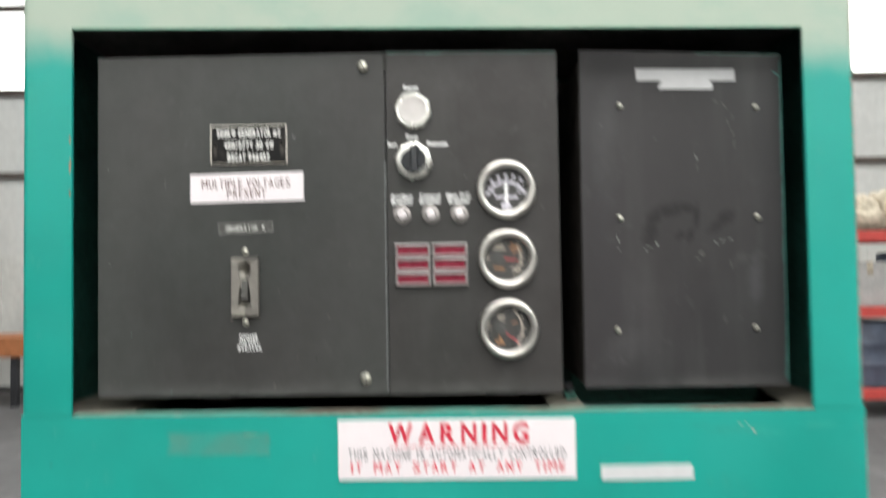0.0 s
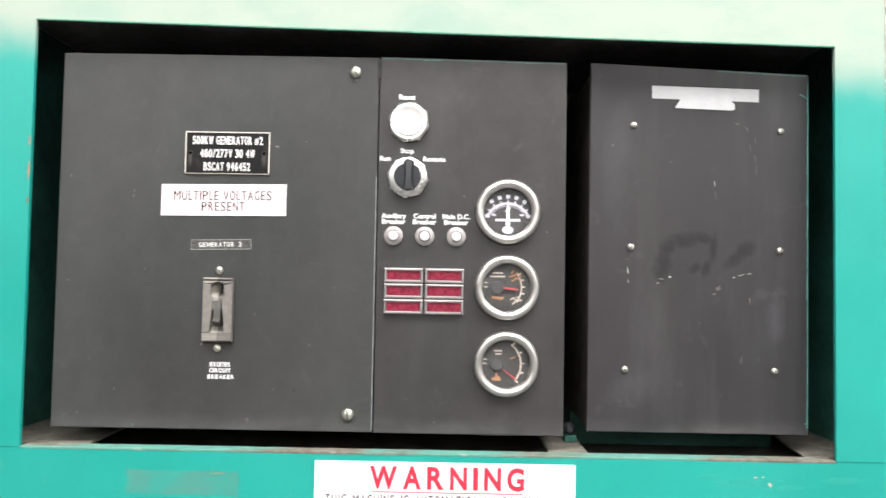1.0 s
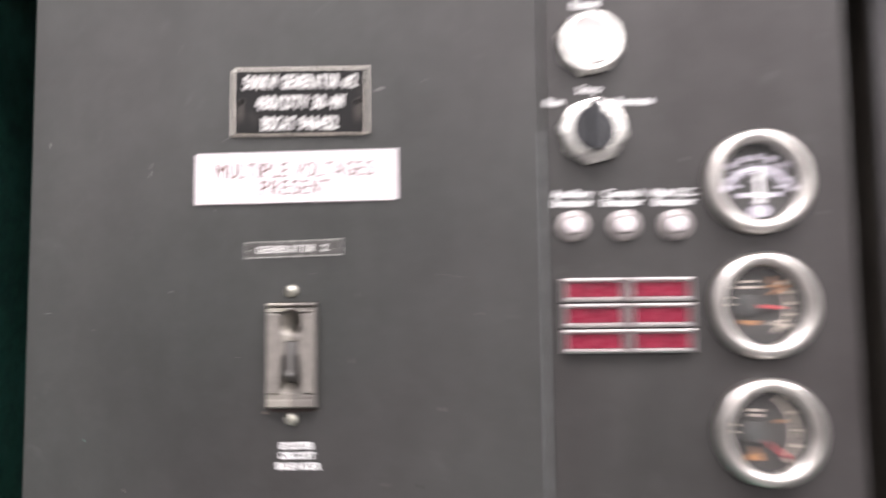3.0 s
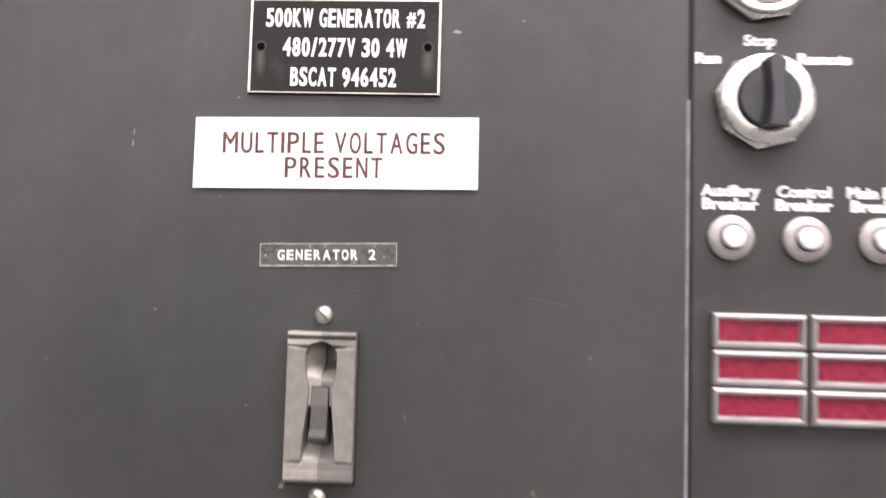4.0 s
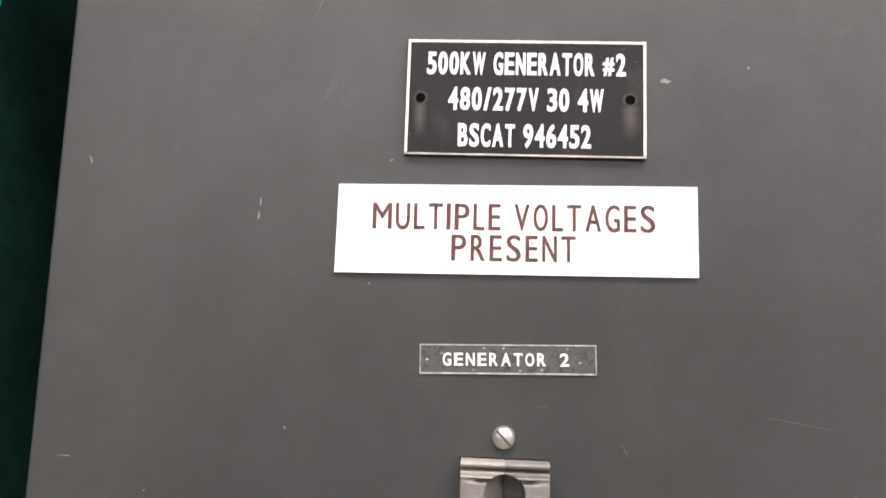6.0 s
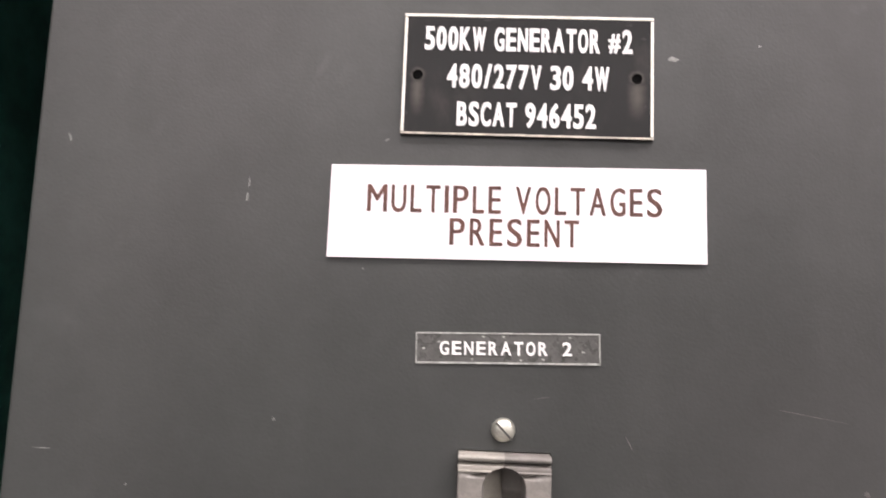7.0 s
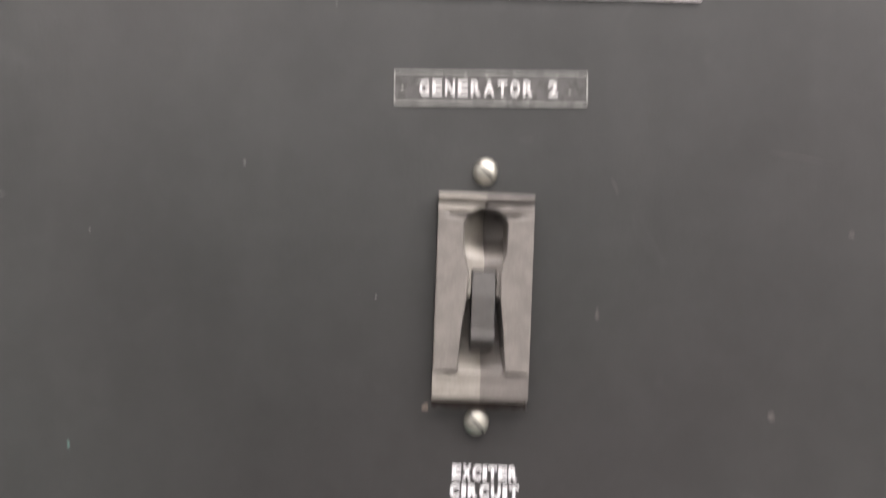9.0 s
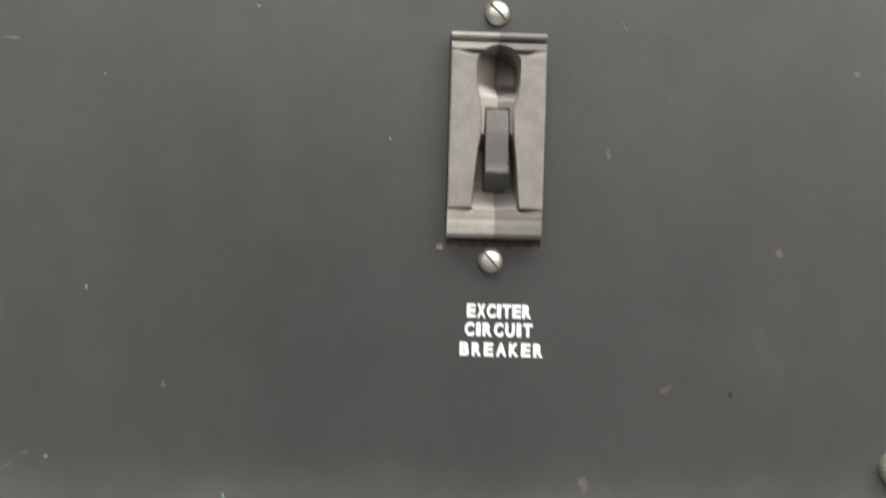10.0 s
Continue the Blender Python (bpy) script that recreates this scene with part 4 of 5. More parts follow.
        for j in range(nz):
            for i in range(nx):
                u, v = abs(a + (b - a) * (i + 0.5) / nx - mid) * 1000 * fit, h * (j + 0.5) / nz * 1000 * fit
                n = 1 if 5.4 < v < 54.4 and u > half(v) - 0.25 else 0
                meshes[n].faces.new([vert(n, *c) for c in ((i, j), (i, j + 1), (i + 1, j + 1), (i + 1, j))])
        # skirt back to the door
        rim = [(i, 0) for i in range(nx)] + [(nx, j) for j in range(nz)] + [(i, nz) for i in range(nx, 0, -1)] + [(0, j) for j in range(nz, 0, -1)]
        back = [meshes[0].verts.new((place[c][0], 0.0124, place[c][2])) for c in rim]
        for k in range(len(rim)):
            m = (k + 1) % len(rim)
            meshes[0].faces.new((vert(0, *rim[k]), vert(0, *rim[m]), back[m], back[k]))
        for bm in meshes:
            bmesh.ops.recalc_face_normals(bm, faces=bm.faces[:])
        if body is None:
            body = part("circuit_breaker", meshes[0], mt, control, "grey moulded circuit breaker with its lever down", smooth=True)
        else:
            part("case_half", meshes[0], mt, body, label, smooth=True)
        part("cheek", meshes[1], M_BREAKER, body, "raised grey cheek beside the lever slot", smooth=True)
    # the lever: a rocker that leans out downwards
    prof = [(1.4210, 0.004), (1.4210, -0.0042), (1.4140, -0.0060), (1.4042, -0.0068), (1.4030, -0.0090), (1.4016, -0.0095), (1.4006, -0.0086), (1.3985, -0.0040), (1.3960, 0.004)]
    bm = bmesh.new()
    l = [bm.verts.new((mid - 0.0034, DY + y, z)) for z, y in prof]
    r = [bm.verts.new((mid + 0.0034, DY + y, z)) for z, y in prof]
    n = len(prof)
    for k in range(n):
        bm.faces.new((l[k], l[(k + 1) % n], r[(k + 1) % n], r[k]))
    bm.faces.new(l)
    bm.faces.new(r[::-1])
    bmesh.ops.recalc_face_normals(bm, faces=bm.faces[:])
    bmesh.ops.bevel(bm, geom=bm.edges[:], offset=0.0003, segments=2, affect="EDGES")
    part("lever", bm, M_LEVER, body, "dark grey toggle lever")


breaker()
# dark brown strip with an uneven lower edge, just below the breaker
rng = random.Random(78)
lower = [(-0.1652 + 0.0287 * k / 24, 1.3794 + 0.0009 * rng.random() - 0.0004 * math.sin(math.pi * k / 24)) for k in range(25)]
part("brown_mark", prism([(-0.1650, 1.3824)] + lower + [(-0.1367, 1.3824)], DY, DY - 0.00015), M_BROWNLINE, door, "dark brown strip under the breaker")
part("brown_mark", blotch(-0.1668, 1.3792, 0.0030, 0.0022, DY, 0.0002, 10, 0.5, 0, 77), M_TAN, door)


# ---- operating elements on the gauge panel ----
def nut(bm, x, z, flats, r, y0, y1, turn=0.0):
    c = 0.0012
    return lathe(x, 0, z, [(r - c, y0), (r, y0 - c), (r, y1 + 0.0030), (r - 0.0026, y1 + 0.0004), (r - 0.0034, y1)], flats, bm, turn)


def reset_button(x, z):
    n = part("reset_button", nut(None, x, z, 8, 0.0206, 0.0, -0.0058, 0.25), M_NUT, control, "white reset push button in an octagonal nickel nut")
    part("collar", lathe(x, 0, z, [(0.0185, -0.0050), (0.0185, -0.0064), (0.0176, -0.0072), (0.0152, -0.0072)], 56), M_NUT, n, smooth=True)
    part("cap", lathe(x, 0, z, [(0.0148, -0.0066), (0.0148, -0.0078), (0.0141, -0.0084), (0.0132, -0.0080), (0.006, -0.0078)], 56), M_CAP, n, "round white push cap", smooth=True)
    return n


def selector(x, z):
    n = part("selector_switch", nut(None, x, z, 8, 0.0206, 0.0, -0.0058, 0.15), M_NUT, control, "black selector knob in an octagonal nickel nut")
    part("collar", lathe(x, 0, z, [(0.0188, -0.0050), (0.0188, -0.0064), (0.0174, -0.0074), (0.0134, -0.0074), (0.0130, -0.0066)], 56), M_NUT, n, smooth=True)
    part("knob", lathe(x, 0, z, [(0.0129, -0.0060), (0.0129, -0.0086), (0.0122, -0.0094)], 56), M_KNOB, n, smooth=True)
    # the finger grip: a ridge, hollowed on both sides, whose tip reaches over the collar
    bm = bmesh.new()
    rows = []
    for k in range(13):
        v = -0.0128 + 0.0292 * k / 12
        half = 0.0030 + 0.0016 * (abs(k - 6) / 6) ** 2 if k < 12 else 0.0018
        top = 0.0148 - 0.0022 * (k / 12) ** 2
        rows.append([bm.verts.new((x + 0.0012 + u, -h, z + v)) for u, h in ((-half - 0.0012, 0.0092), (-half, top - 0.0008), (-half + 0.0008, top), (half - 0.0008, top), (half, top - 0.0008), (half + 0.0012, 0.0092))])
    for p, q in zip(rows, rows[1:]):
        for i in range(5):
            bm.faces.new((p[i], p[i + 1], q[i + 1], q[i]))
    bm.faces.new(rows[0])
    bm.faces.new(rows[-1][::-1])
    bm.faces.new([r[0] for r in rows] + [r[5] for r in rows[::-1]])
    bmesh.ops.recalc_face_normals(bm, faces=bm.faces[:])
    part("grip", bm, M_KNOB, n, "raised black finger grip", smooth=True)
    return n


def push_button(x, z):
    bm = bmesh.new()
    rings = ((1.0, 0.0), (1.0, -0.0016), (0.92, -0.0024), (0.80, -0.0030), (0.62, -0.0034))
    loops = []
    for s, y in rings:
        # knurled rim
        loops.append([bm.verts.new((x + s * (0.0092 + 0.00022 * (k % 2) * (s > 0.9)) * math.sin(math.pi * k / 36), y, z + s * (0.0092 + 0.00022 * (k % 2) * (s > 0.9)) * math.cos(math.pi * k / 36))) for k in range(72)])
    for p, q in zip(loops, loops[1:]):
        for k in range(72):
            bm.faces.new((p[k], p[(k + 1) % 72], q[(k + 1) % 72], q[k]))
    bm.faces.new(loops[-1])
    bmesh.ops.recalc_face_normals(bm, faces=bm.faces[:])
    b = part("push_button", bm, M_COLLAR, control, "small round white breaker button with a knurled metal collar", smooth=True)
    part("groove", lathe(x, 0, z, [(0.0054, -0.0030), (0.0054, -0.0036), (0.0046, -0.0036)], 36), M_HUB, b)
    part("cap", lathe(x, 0, z, [(0.0046, -0.0034), (0.0046, -0.0050), (0.0041, -0.0058), (0.0028, -0.0061)], 36), M_WHITE, b, "domed white push cap", smooth=True)
    return b


reset_button(0.0300, 1.5988)
selector(0.0300, 1.5446)
letters("lettering", "Reset", 0.0280, 1.6240, 0.0160, 0.0048, 0.0, M_PRINT, gpanel, bold=0.036)
letters("lettering", "Stop", 0.0288, 1.5710, 0.0132, 0.0047, 0.0, M_PRINT, gpanel, bold=0.036)
letters("lettering", "Run", 0.0075, 1.5632, 0.0104, 0.0047, 0.0, M_PRINT, gpanel, bold=0.036)
letters("lettering", "Remote", 0.0555, 1.5632, 0.0218, 0.0047, 0.0, M_PRINT, gpanel, bold=0.036)
for x, a, w, b, wb in ((0.0170, "Auxiliary", 0.0240, "Breaker", 0.0230), (0.0470, "Control", 0.0218, "Breaker", 0.0230), (0.0778, "Main D.C.", 0.0265, "Breaker", 0.0235)):
    letters("lettering", a, x, 1.5072, w, 0.0047, 0.0, M_PRINT, gpanel, bold=0.036)
    letters("lettering", b, x, 1.5016, wb, 0.0047, 0.0, M_PRINT, gpanel, bold=0.036)
for x in (0.0170, 0.0474, 0.0780):
    push_button(x, 1.4874)


def indicator(x0, z0, w, h):
    """An aluminium frame, sloping inwards, round a red lens."""
    bm = bmesh.new()
    rings = ((0.0, 0.0), (0.0, -0.0034), (0.0010, -0.0044), (0.0018, -0.0044), (0.0030, -0.0024))
    loops = []
    for inset, y in rings:
        a, b, c, d = x0 + inset, x0 + w - inset, z0 + inset, z0 + h - inset
        loops.append([bm.verts.new(p) for p in ((a, y, c), (b, y, c), (b, y, d), (a, y, d))])
    for p, q in zip(loops, loops[1:]):
        for k in range(4):
            bm.faces.new((p[k], p[(k + 1) % 4], q[(k + 1) % 4], q[k]))
    bmesh.ops.recalc_face_normals(bm, faces=bm.faces[:])
    f = part("indicator_light", bm, M_ALU, control, "unlit red indicator window in an aluminium frame")
    part("lens", box(x0 + 0.0029, x0 + w - 0.0029, -0.0027, -0.0005, z0 + 0.0029, z0 + h - 0.0029, 0.0004), M_LENS, f, "dull red plastic lens")


LX0, LX1, LZ0, LZ1 = 0.0090, 0.0860, 1.4118, 1.4562
for i in range(2):
    for j in range(3):
        w, h = (LX1 - LX0 - 0.0018) / 2, (LZ1 - LZ0 - 0.0020) / 3
        indicator(LX0 + i * (w + 0.0018), LZ0 + j * (h + 0.0010), w, h)


# ---- gauges ----
def bar(bm, x, z, r0, r1, a, w, y):
    """A radial tick on a dial, a in degrees clockwise from the top."""
    s, c = math.sin(radians(a)), math.cos(radians(a))
    pts = [(x + r * s + u * c, z + r * c - u * s) for r, u in ((r0, -w / 2), (r1, -w / 2), (r1, w / 2), (r0, w / 2))]
    return prism(pts, y, y - 0.0002, bm)


def arc(bm, x, z, r0, r1, a0, a1, y, n=24):
    for k in range(n):
        p, q = radians(a0 + (a1 - a0) * k / n), radians(a0 + (a1 - a0) * (k + 1) / n)
        prism([(x + r * math.sin(t), z + r * math.cos(t)) for r, t in ((r0, p), (r1, p), (r1, q), (r0, q))], y, y - 0.0002, bm)
    return bm


def slab(bm, x, z, w, h, y, lean=0.0):
    """A small printed bar on a dial, centred at x, z."""
    c, s = math.cos(lean), math.sin(lean)
    return prism([(x + u * c - v * s, z + u * s + v * c) for u, v in ((-w / 2, -h / 2), (w / 2, -h / 2), (w / 2, h / 2), (-w / 2, h / 2))], y, y - 0.0002, bm)


def gauge(kind, x, z, label):
    R = 0.0317
    rings = [(R - 0.0012, 0.0), (R, -0.0008), (R, -0.0026), (R - 0.0007, -0.0048), (R - 0.0020, -0.0066), (R - 0.0042, -0.0073), (R - 0.0062, -0.0067), (R - 0.0075, -0.0054), (R - 0.0083, -0.0038), (R - 0.0088, -0.0018)]
    g = part(kind, lathe(x, 0, z, rings, 72, cap=False), M_CHROME, control, label, smooth=True)
    part("dial", lathe(x, 0, z, [(R - 0.0086, 0.0), (R - 0.0086, -0.0006)], 64), M_DIAL, g, "black dial, greyed for the haze of its glass")
    y = -0.0007
    white, orange, hand = bmesh.new(), bmesh.new(), bmesh.new()
    if kind == "ammeter":
        c = z - 0.0137
        arc(white, x, c, 0.0206, 0.0232, -62, 62, y)
        arc(white, x, c, 0.0192, 0.0197, -60, 60, y)
        for a in (-66, -50, -34, -17, 0, 17, 34, 50, 66):
            bar(white, x, c, 0.0230, 0.0252, a, 0.0012, y)
        for a in (-34, -16.5, 0, 16.5, 34):
            bar(white, x, c, 0.0268, 0.0304, a, 0.0038, y)
        for t in (-1, 1):
            slab(white, x + t * 0.0196, z - 0.0040, 0.0036, 0.0036, y)
            slab(white, x + t * 0.0134, z - 0.0030, 0.0034, 0.0018, y)
        slab(white, x, z - 0.0080, 0.0244, 0.0026, y)
        prism([(x + 0.0054 * math.sin(math.pi * k / 12), z - 0.0176 + 0.0040 * math.cos(math.pi * k / 12)) for k in range(24)], y, y - 0.0002, white)
        slab(white, x, z - 0.0118, 0.0050, 0.0014, y - 0.0002)
        prism([(x - 0.0017, z - 0.0135), (x + 0.0017, z - 0.0135), (x + 0.0012, z + 0.004), (x, z + 0.0085), (x - 0.0012, z + 0.004)], y - 0.0012, y - 0.0018, hand)
        prism([(x - 0.0033, z + 0.0004), (x - 0.0006, z + 0.0030), (x + 0.0024, z + 0.0044), (x + 0.0010, z - 0.0004)], y - 0.0018, y - 0.0022, hand)
        part("needle", hand, M_PRINT, g, "white pointer standing upright")
    else:
        up = kind == "pressure_gauge"
        hub = x - 0.0092
        if up:
            slab(white, x - 0.0088, z + 0.0140, 0.0100, 0.0015, y)
            slab(white, x - 0.0092, z + 0.0106, 0.0145, 0.0015, y)
            prism([(x - 0.0148, z - 0.0105), (x - 0.0050, z - 0.0122), (x - 0.0022, z - 0.0092), (x - 0.0075, z - 0.0090), (x - 0.0148, z - 0.0084)], y, y - 0.0002, orange)
            for k, (u, v, w, a) in enumerate(((0.0052, 0.0150, 0.0042, 1.2), (0.0085, 0.0130, 0.0050, 0.7), (0.0044, 0.0110, 0.0045, 0.2), (0.0095, 0.0090, 0.0040, -0.3), (0.0068, 0.0075, 0.0052, 0.5), (0.0120, 0.0108, 0.0040, 0.2))):
                slab(orange, x + u, z + v, w, 0.0016, y - 0.0001 * k, a)
            arc(white, hub, z, 0.0226, 0.0240, 52, 128, y)
            for k in range(5):
                bar(white, hub, z, 0.0238, 0.0268, 58 + 15 * k, 0.0016, y)
            for k, (u, v, w, a) in enumerate(((0.0055, -0.0105, 0.0050, 0.5), (0.0095, -0.0120, 0.0050, -0.4), (0.0070, -0.0145, 0.0045, 0.9), (0.0108, -0.0092, 0.0040, 0.2))):
                slab(white, x + u, z + v, w, 0.0013, y - 0.0001 * k, a)
            prism([(x - 0.0040, z + 0.0009), (x - 0.0040, z - 0.0013), (x + 0.0108, z - 0.0026), (x + 0.0110, z - 0.0012)], y - 0.0012, y - 0.0020, hand)
        else:
            slab(white, x - 0.0080, z + 0.0128, 0.0085, 0.0016, y)
            slab(white, x - 0.0076, z + 0.0098, 0.0060, 0.0016, y)
            prism([(x - 0.0140, z - 0.0158), (x - 0.0046, z - 0.0160), (x - 0.0060, z - 0.0120), (x - 0.0078, z - 0.0115), (x - 0.0084, z - 0.0080), (x - 0.0100, z - 0.0082), (x - 0.0105, z - 0.0125), (x - 0.0138, z - 0.0130)], y, y - 0.0002, orange)
            arc(white, hub, z, 0.0226, 0.0244, 36, 132, y)
            for a, w in ((40, 0.0018), (64, 0.0016), (88, 0.0012), (108, 0.0018), (130, 0.0020)):
                bar(white, hub, z, 0.0242, 0.0272, a, w, y)
            slab(orange, x + 0.0062, z + 0.0062, 0.0060, 0.0013, y - 0.0001, 0.3)
            prism([(x - 0.0042, z - 0.0038), (x - 0.0028, z - 0.0054), (x + 0.0098, z - 0.0158), (x + 0.0092, z - 0.0130)], y - 0.0012, y - 0.0020, hand)
        for dz in (0.0005, 0.0046):
            slab(white, x - 0.0208, z + dz, 0.0044, 0.0013, y, -0.15)
        part("needle", hand, M_NEEDLE, g, "red pointer")
        part("hub", lathe(hub, y - 0.0012, z, [(0.0062, 0.0012), (0.0062, -0.0008), (0.0055, -0.0014)], 36), M_HUB, g, "round grey hub", smooth=True)
        part("dial_print", orange, M_ORANGE, g)
    part("dial_print", white, M_DIALPRINT if kind != "ammeter" else M_AMPRINT, g)
    if kind == "ammeter":
        orange.free()
    pane = part("glass", lathe(x, 0, z, [(R - 0.0083, -0.0036), (R - 0.0083, -0.0042)], 64), M_GLASS, g, "clear glass")
    pane.visible_shadow = False
    return g


gauge("ammeter", 0.1280, 1.5125, "chrome-rimmed black ammeter with a white scale")
gauge("pressure_gauge", 0.1280, 1.4390, "chrome-rimmed pressure gauge with orange marks and red needle")
gauge("temperature_gauge", 0.1282, 1.3652, "chrome-rimmed temperature gauge with red needle pointing low")

# ---- scratches on the door ----
for k, (x, z, w, h, lean, mt) in enumerate((
        (-0.2372, 1.5270, 0.0006, 0.0042, -0.05, M_CHIP), (-0.2375, 1.5222, 0.0009, 0.0042, -0.1, M_CHIP), (-0.0985, 1.5728, 0.0050, 0.0022, 0.0, M_CHIP),
        (-0.0700, 1.5780, 0.0016, 0.0010, 0.4, M_CHIP), (-0.2990, 1.5410, 0.0013, 0.0034, 0.3, M_CHIP), (-0.2240, 1.4510, 0.0014, 0.0016, 0.3, M_CHIP),
        (-0.1980, 1.5000, 0.0012, 0.0009, 0.0, M_CHIP), (-0.1920, 1.5430, 0.0022, 0.0009, 0.4, M_CHIP), (-0.2740, 1.3640, 0.0010, 0.0022, 0.2, M_GREENCHIP),
        (-0.1210, 1.3070, 0.0042, 0.0080, 0.1, M_SMUDGE), (-0.0960, 1.3370, 0.0050, 0.0024, 0.5, M_SMUDGE), (-0.0760, 1.3360, 0.0018, 0.0030, 0.1, M_SOOT),
        (-0.2980, 1.4390, 0.0070, 0.0005, 0.02, M_CHIP), (-0.2700, 1.4290, 0.0010, 0.0007, 0.2, M_CHIP), (-0.1160, 1.4090, 0.0018, 0.0040, 0.0, M_SMUDGE),
        (-0.1830, 1.4120, 0.0009, 0.0012, 0.0, M_CHIP), (-0.2850, 1.3120, 0.0022, 0.0012, 0.2, M_WORN), (-0.2310, 1.3010, 0.0010, 0.0040, 0.2, M_GREENCHIP), (-0.0400, 1.4360, 0.0026, 0.0022, 0.1, M_SMUDGE),
        (-0.0550, 1.4585, 0.0310, 0.0004, -0.15, M_SMUDGE), (-0.1390, 1.4610, 0.0060, 0.0004, 0.15, M_SMUDGE), (-0.1120, 1.4480, 0.0005, 0.0080, 0.5, M_SMUDGE), (-0.2200, 1.6000, 0.0004, 0.0120, -0.3, M_SMUDGE),
        (-0.2990, 1.3080, 0.0080, 0.0016, 0.5, M_SMUDGE), (-0.2920, 1.3130, 0.0060, 0.0010, 0.3, M_SMUDGE), (-0.2500, 1.3350, 0.0020, 0.0030, 0.2, M_SMUDGE), (-0.0620, 1.3800, 0.0030, 0.0040, 0.3, M_SMUDGE))):
    part("scratch", blotch(x, z, w, h, DY, 0.00012, 11, 0.6, lean, 100 + k), mt, door)

# ---- the plain cover box beside it ----
RX0, RX1, RZ0, RZ1, RY = 0.2095, 0.4270, 1.2992, 1.6652, 0.014
cover = thing("junction_box", (0.32, 0.1, RZ0), "dusty black junction box with a blank screwed cover", "junction box")
part("body", box(RX0 + 0.001, RX1 - 0.0055, RY + 0.0024, 0.22, RZ0 + 0.001, RZ1 - 0.010, 0.003), M_BODY, cover)
plate_bm = prism([(RX0, RZ0), (RX1 - 0.0005, RZ0), (RX1 + 0.001, RZ1 - 0.009), (RX0 + 0.0010, RZ1)], RY + 0.0022, RY)
bmesh.ops.bevel(plate_bm, geom=[e for e in plate_bm.edges if all(v.co.y < RY + 0.001 for v in e.verts)], offset=0.0009, segments=2, affect="EDGES")
lid = part("cover_plate", plate_bm, M_COVER, cover, "dusty black cover plate with glue marks")
EDGE = lambda z: RX1 - 0.0005 + 0.0015 * (z - RZ0) / (RZ1 - 0.009 - RZ0)
for k in range(11):
    z, rng = 1.306 + 0.0312 * k, random.Random(70 + k)
    wd, zz = 0.0010 + 0.0008 * rng.random(), z + 0.0305
    part("chipped_edge", prism([(EDGE(z) - wd - 0.0006, z), (EDGE(z) - 0.0006, z), (EDGE(zz) - 0.0006, zz), (EDGE(zz) - wd * 0.6 - 0.0006, zz)], RY + 0.0004, RY - 0.0002), M_TEALCHIP, lid, "teal paint showing at the edge")
part("chipped_edge", blotch(RX1 - 0.0045, 1.6345, 0.010, 0.0022, RY, 0.0002, 12, 0.6, -0.6, 31), M_TEALCHIP, lid)
part("chipped_edge", blotch(RX1 - 0.0030, 1.3105, 0.0052, 0.0020, RY, 0.0002, 10, 0.5, 0.1, 32), M_TEALCHIP, lid)
for k in range(6):
    x, rng = 0.336 + 0.0150 * k, random.Random(90 + k)
    za, zb = (RZ1 - 0.0007 - 0.009 * (u - RX0) / (RX1 - RX0) for u in (x, x + 0.0142))
    part("chipped_edge", prism([(x, za - 0.0011 - 0.0005 * rng.random()), (x + 0.0142, zb - 0.0011), (x + 0.0142, zb), (x, za)], RY + 0.0004, RY - 0.0002), M_TEALDUST, lid, "teal overspray along the top edge")
part("bracket", box(RX0 + 0.002, RX1 + 0.012, RY + 0.105, 0.20, OZ0 - 0.02, RZ0 + 0.001, 0.001), M_INNER, cover, "support bracket, its teal darkened to carry the shade")
for x, z in ((0.2535, 1.6027), (0.3995, 1.5987), (0.2512, 1.4812), (0.3985, 1.4796), (0.2460, 1.3606), (0.3932, 1.3612)):
    screw(x, RY, z, 30 + 900 * (x * z % 0.1), cover, 0.88)
tape = part("blank_tape", prism([(0.2716, 1.6430), (0.2718, 1.6302), (0.3781, 1.6278), (0.3779, 1.6405)], RY, RY - 0.0004), M_TAPE, lid, "blank white tape strip")
part("blank_tape", prism([(0.3000, 1.6298), (0.2950, 1.6218), (0.2952, 1.6206), (0.3515, 1.6190), (0.3538, 1.6200), (0.3540, 1.6250), (0.3500, 1.6286)], RY - 0.0004, RY - 0.0008), M_TAPE, lid, "blank white tape strip")
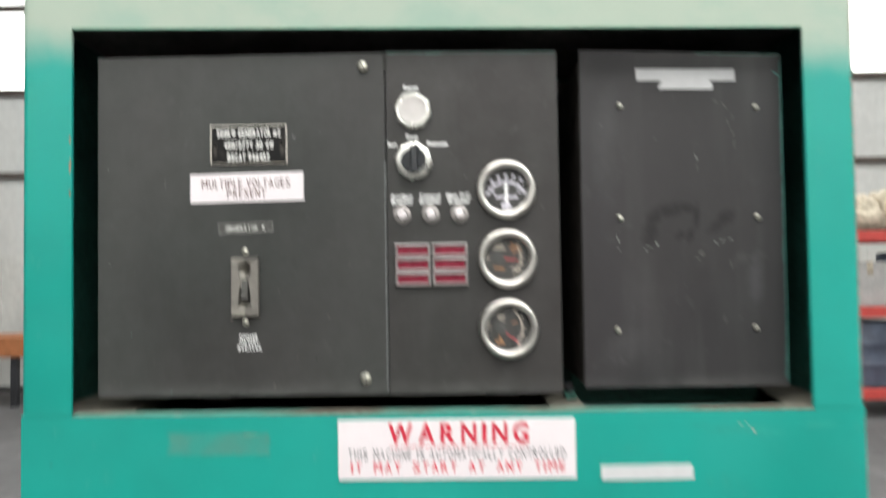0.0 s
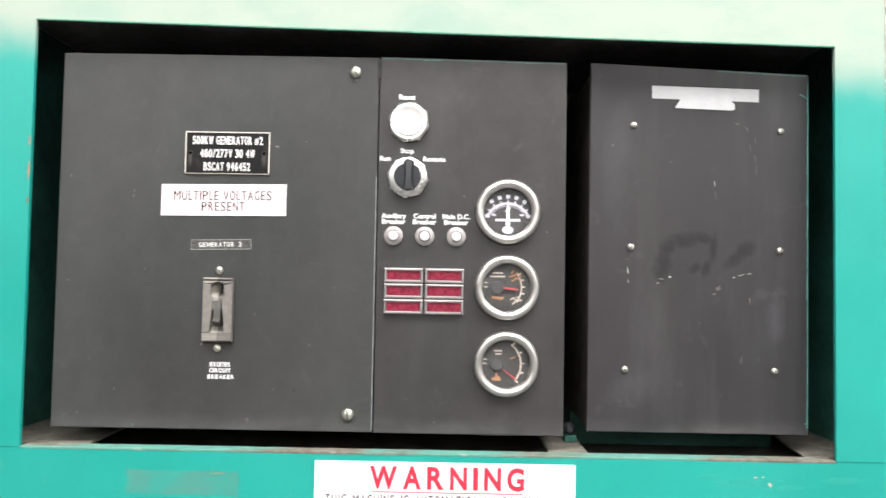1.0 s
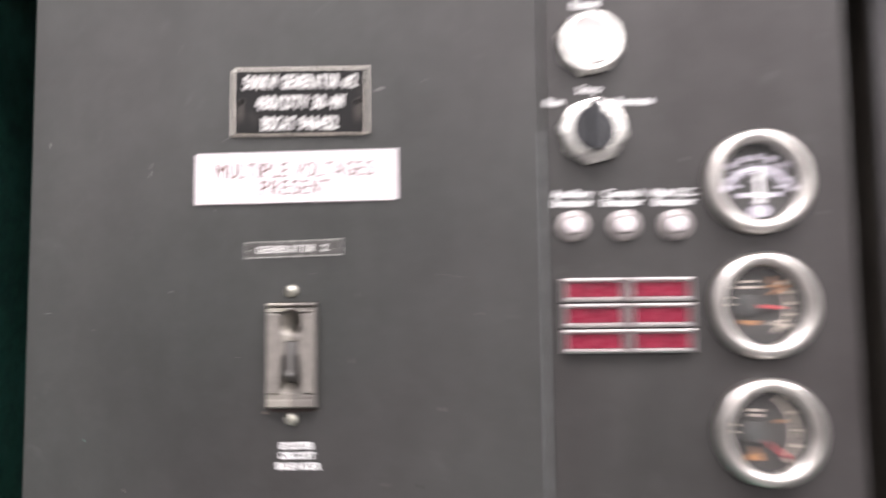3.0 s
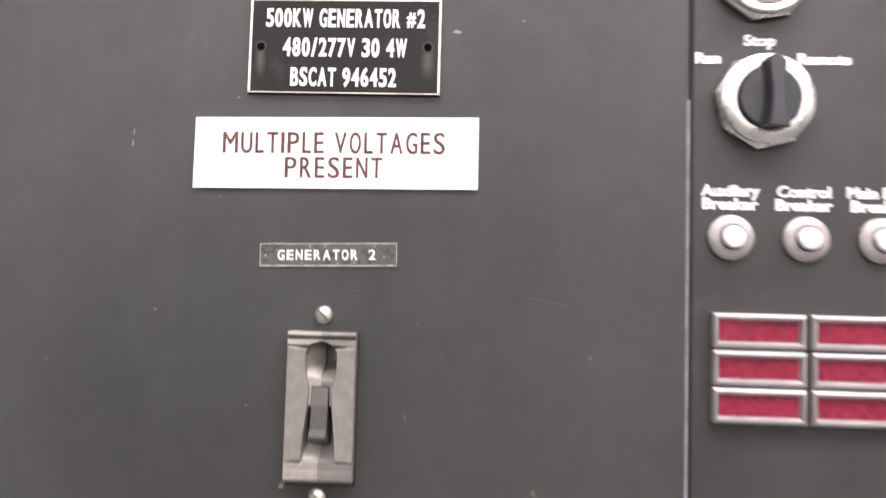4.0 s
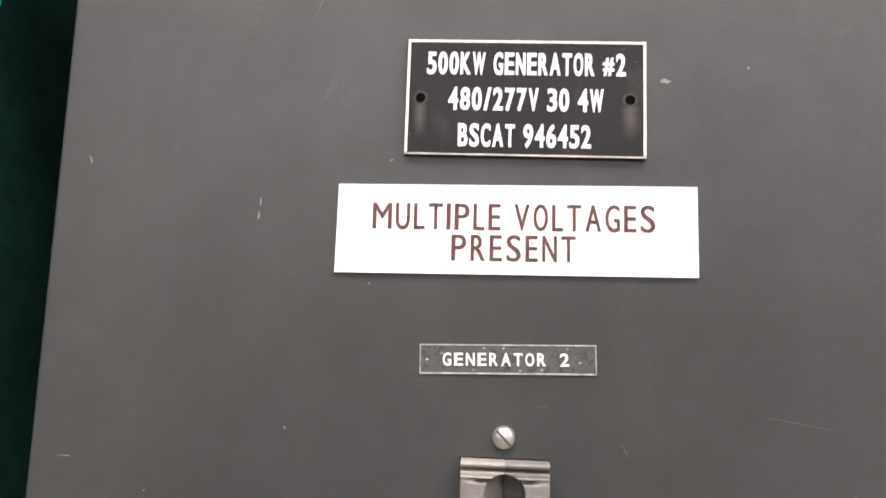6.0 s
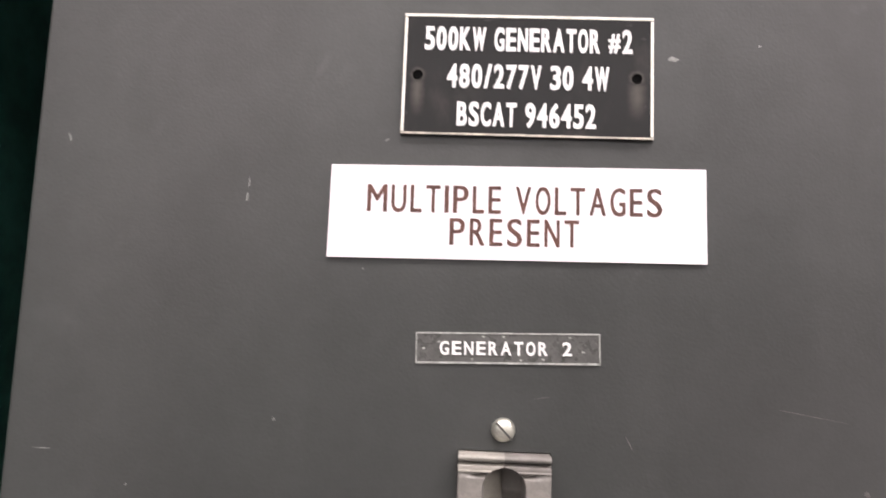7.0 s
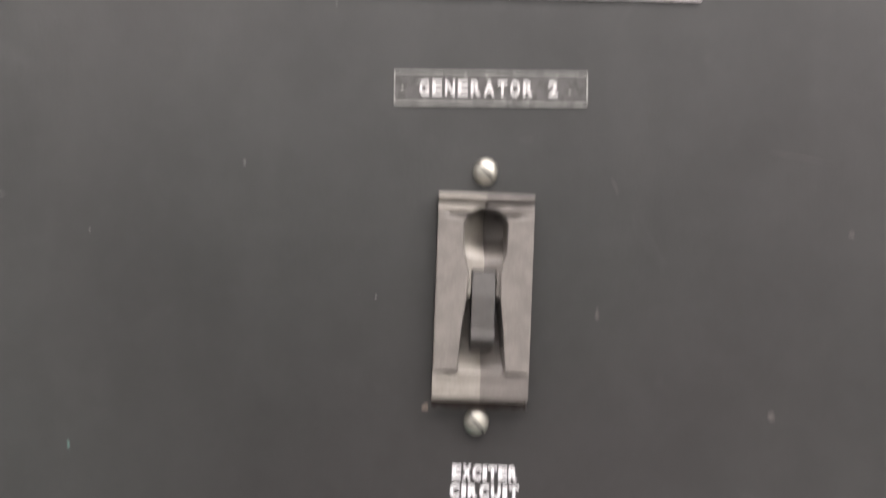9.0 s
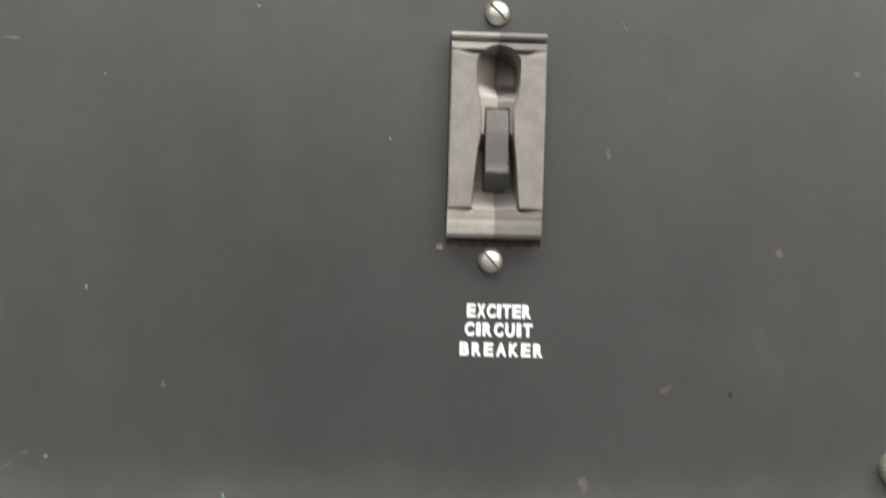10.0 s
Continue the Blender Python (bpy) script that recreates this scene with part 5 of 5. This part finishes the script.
for k, (x, z, w, h, lean, mt) in enumerate((
        (0.3660, 1.6012, 0.0016, 0.0095, 0.62, M_SMUDGE), (0.3560, 1.6060, 0.0080, 0.0022, -0.1, M_SMUDGE), (0.3694, 1.5830, 0.0013, 0.0130, 0.12, M_SMUDGE), (0.3744, 1.5890, 0.0014, 0.0110, 0.0, M_SMUDGE),
        (0.3742, 1.5715, 0.0019, 0.0130, 0.20, M_SMUDGE), (0.3755, 1.5590, 0.0013, 0.0200, 0.0, M_SMUDGE), (0.3343, 1.5450, 0.0017, 0.0110, 0.12, M_CHIP), (0.3352, 1.5340, 0.0012, 0.0110, 0.08, M_SMUDGE),
        (0.2486, 1.4580, 0.0020, 0.0100, 0.10, M_PALECHIP), (0.2492, 1.4471, 0.0018, 0.0040, 0.1, M_CHIP), (0.2484, 1.4690, 0.0034, 0.0016, 0.0, M_SMUDGE), (0.2818, 1.4500, 0.0095, 0.0020, 0.0, M_CHIP), (0.2785, 1.4459, 0.0050, 0.0018, 0.0, M_CHIP),
        (0.2900, 1.4524, 0.0034, 0.0030, 0.4, M_PALECHIP), (0.3535, 1.4528, 0.0034, 0.0020, 0.2, M_PALECHIP), (0.3600, 1.4550, 0.0110, 0.0016, 0.28, M_CHIP), (0.3690, 1.4566, 0.0100, 0.0017, 0.10, M_CHIP), (0.3380, 1.4415, 0.0095, 0.0050, 0.5, M_SMUDGE),
        (0.3340, 1.4360, 0.0050, 0.0030, 0.2, M_SMUDGE), (0.3607, 1.3710, 0.0030, 0.0080, -0.2, M_SMUDGE), (0.3690, 1.4300, 0.0020, 0.0110, 0.0, M_SMUDGE))):
    part("glue_mark", blotch(x, z, w, h, RY, 0.00012 + 0.00001 * k, 17, 0.75, lean, 200 + k), mt, lid)

# small fittings in the gap between the boxes
clip = thing("cable_clip", (0.199, 0.06, OZ0), "small dark cable clip on the ledge between the boxes", "clip")
part("foot", box(0.1925, 0.2045, 0.04, 0.07, OZ0 - 0.0006, OZ0 + 0.006, 0.001), M_INNER, clip)
part("bolt_head", lathe(0.1985, 0.055, OZ0 + 0.011, [(0.0055, 0.004), (0.0062, -0.003), (0.0052, -0.008), (0.003, -0.011)], 10), M_DARK, clip)
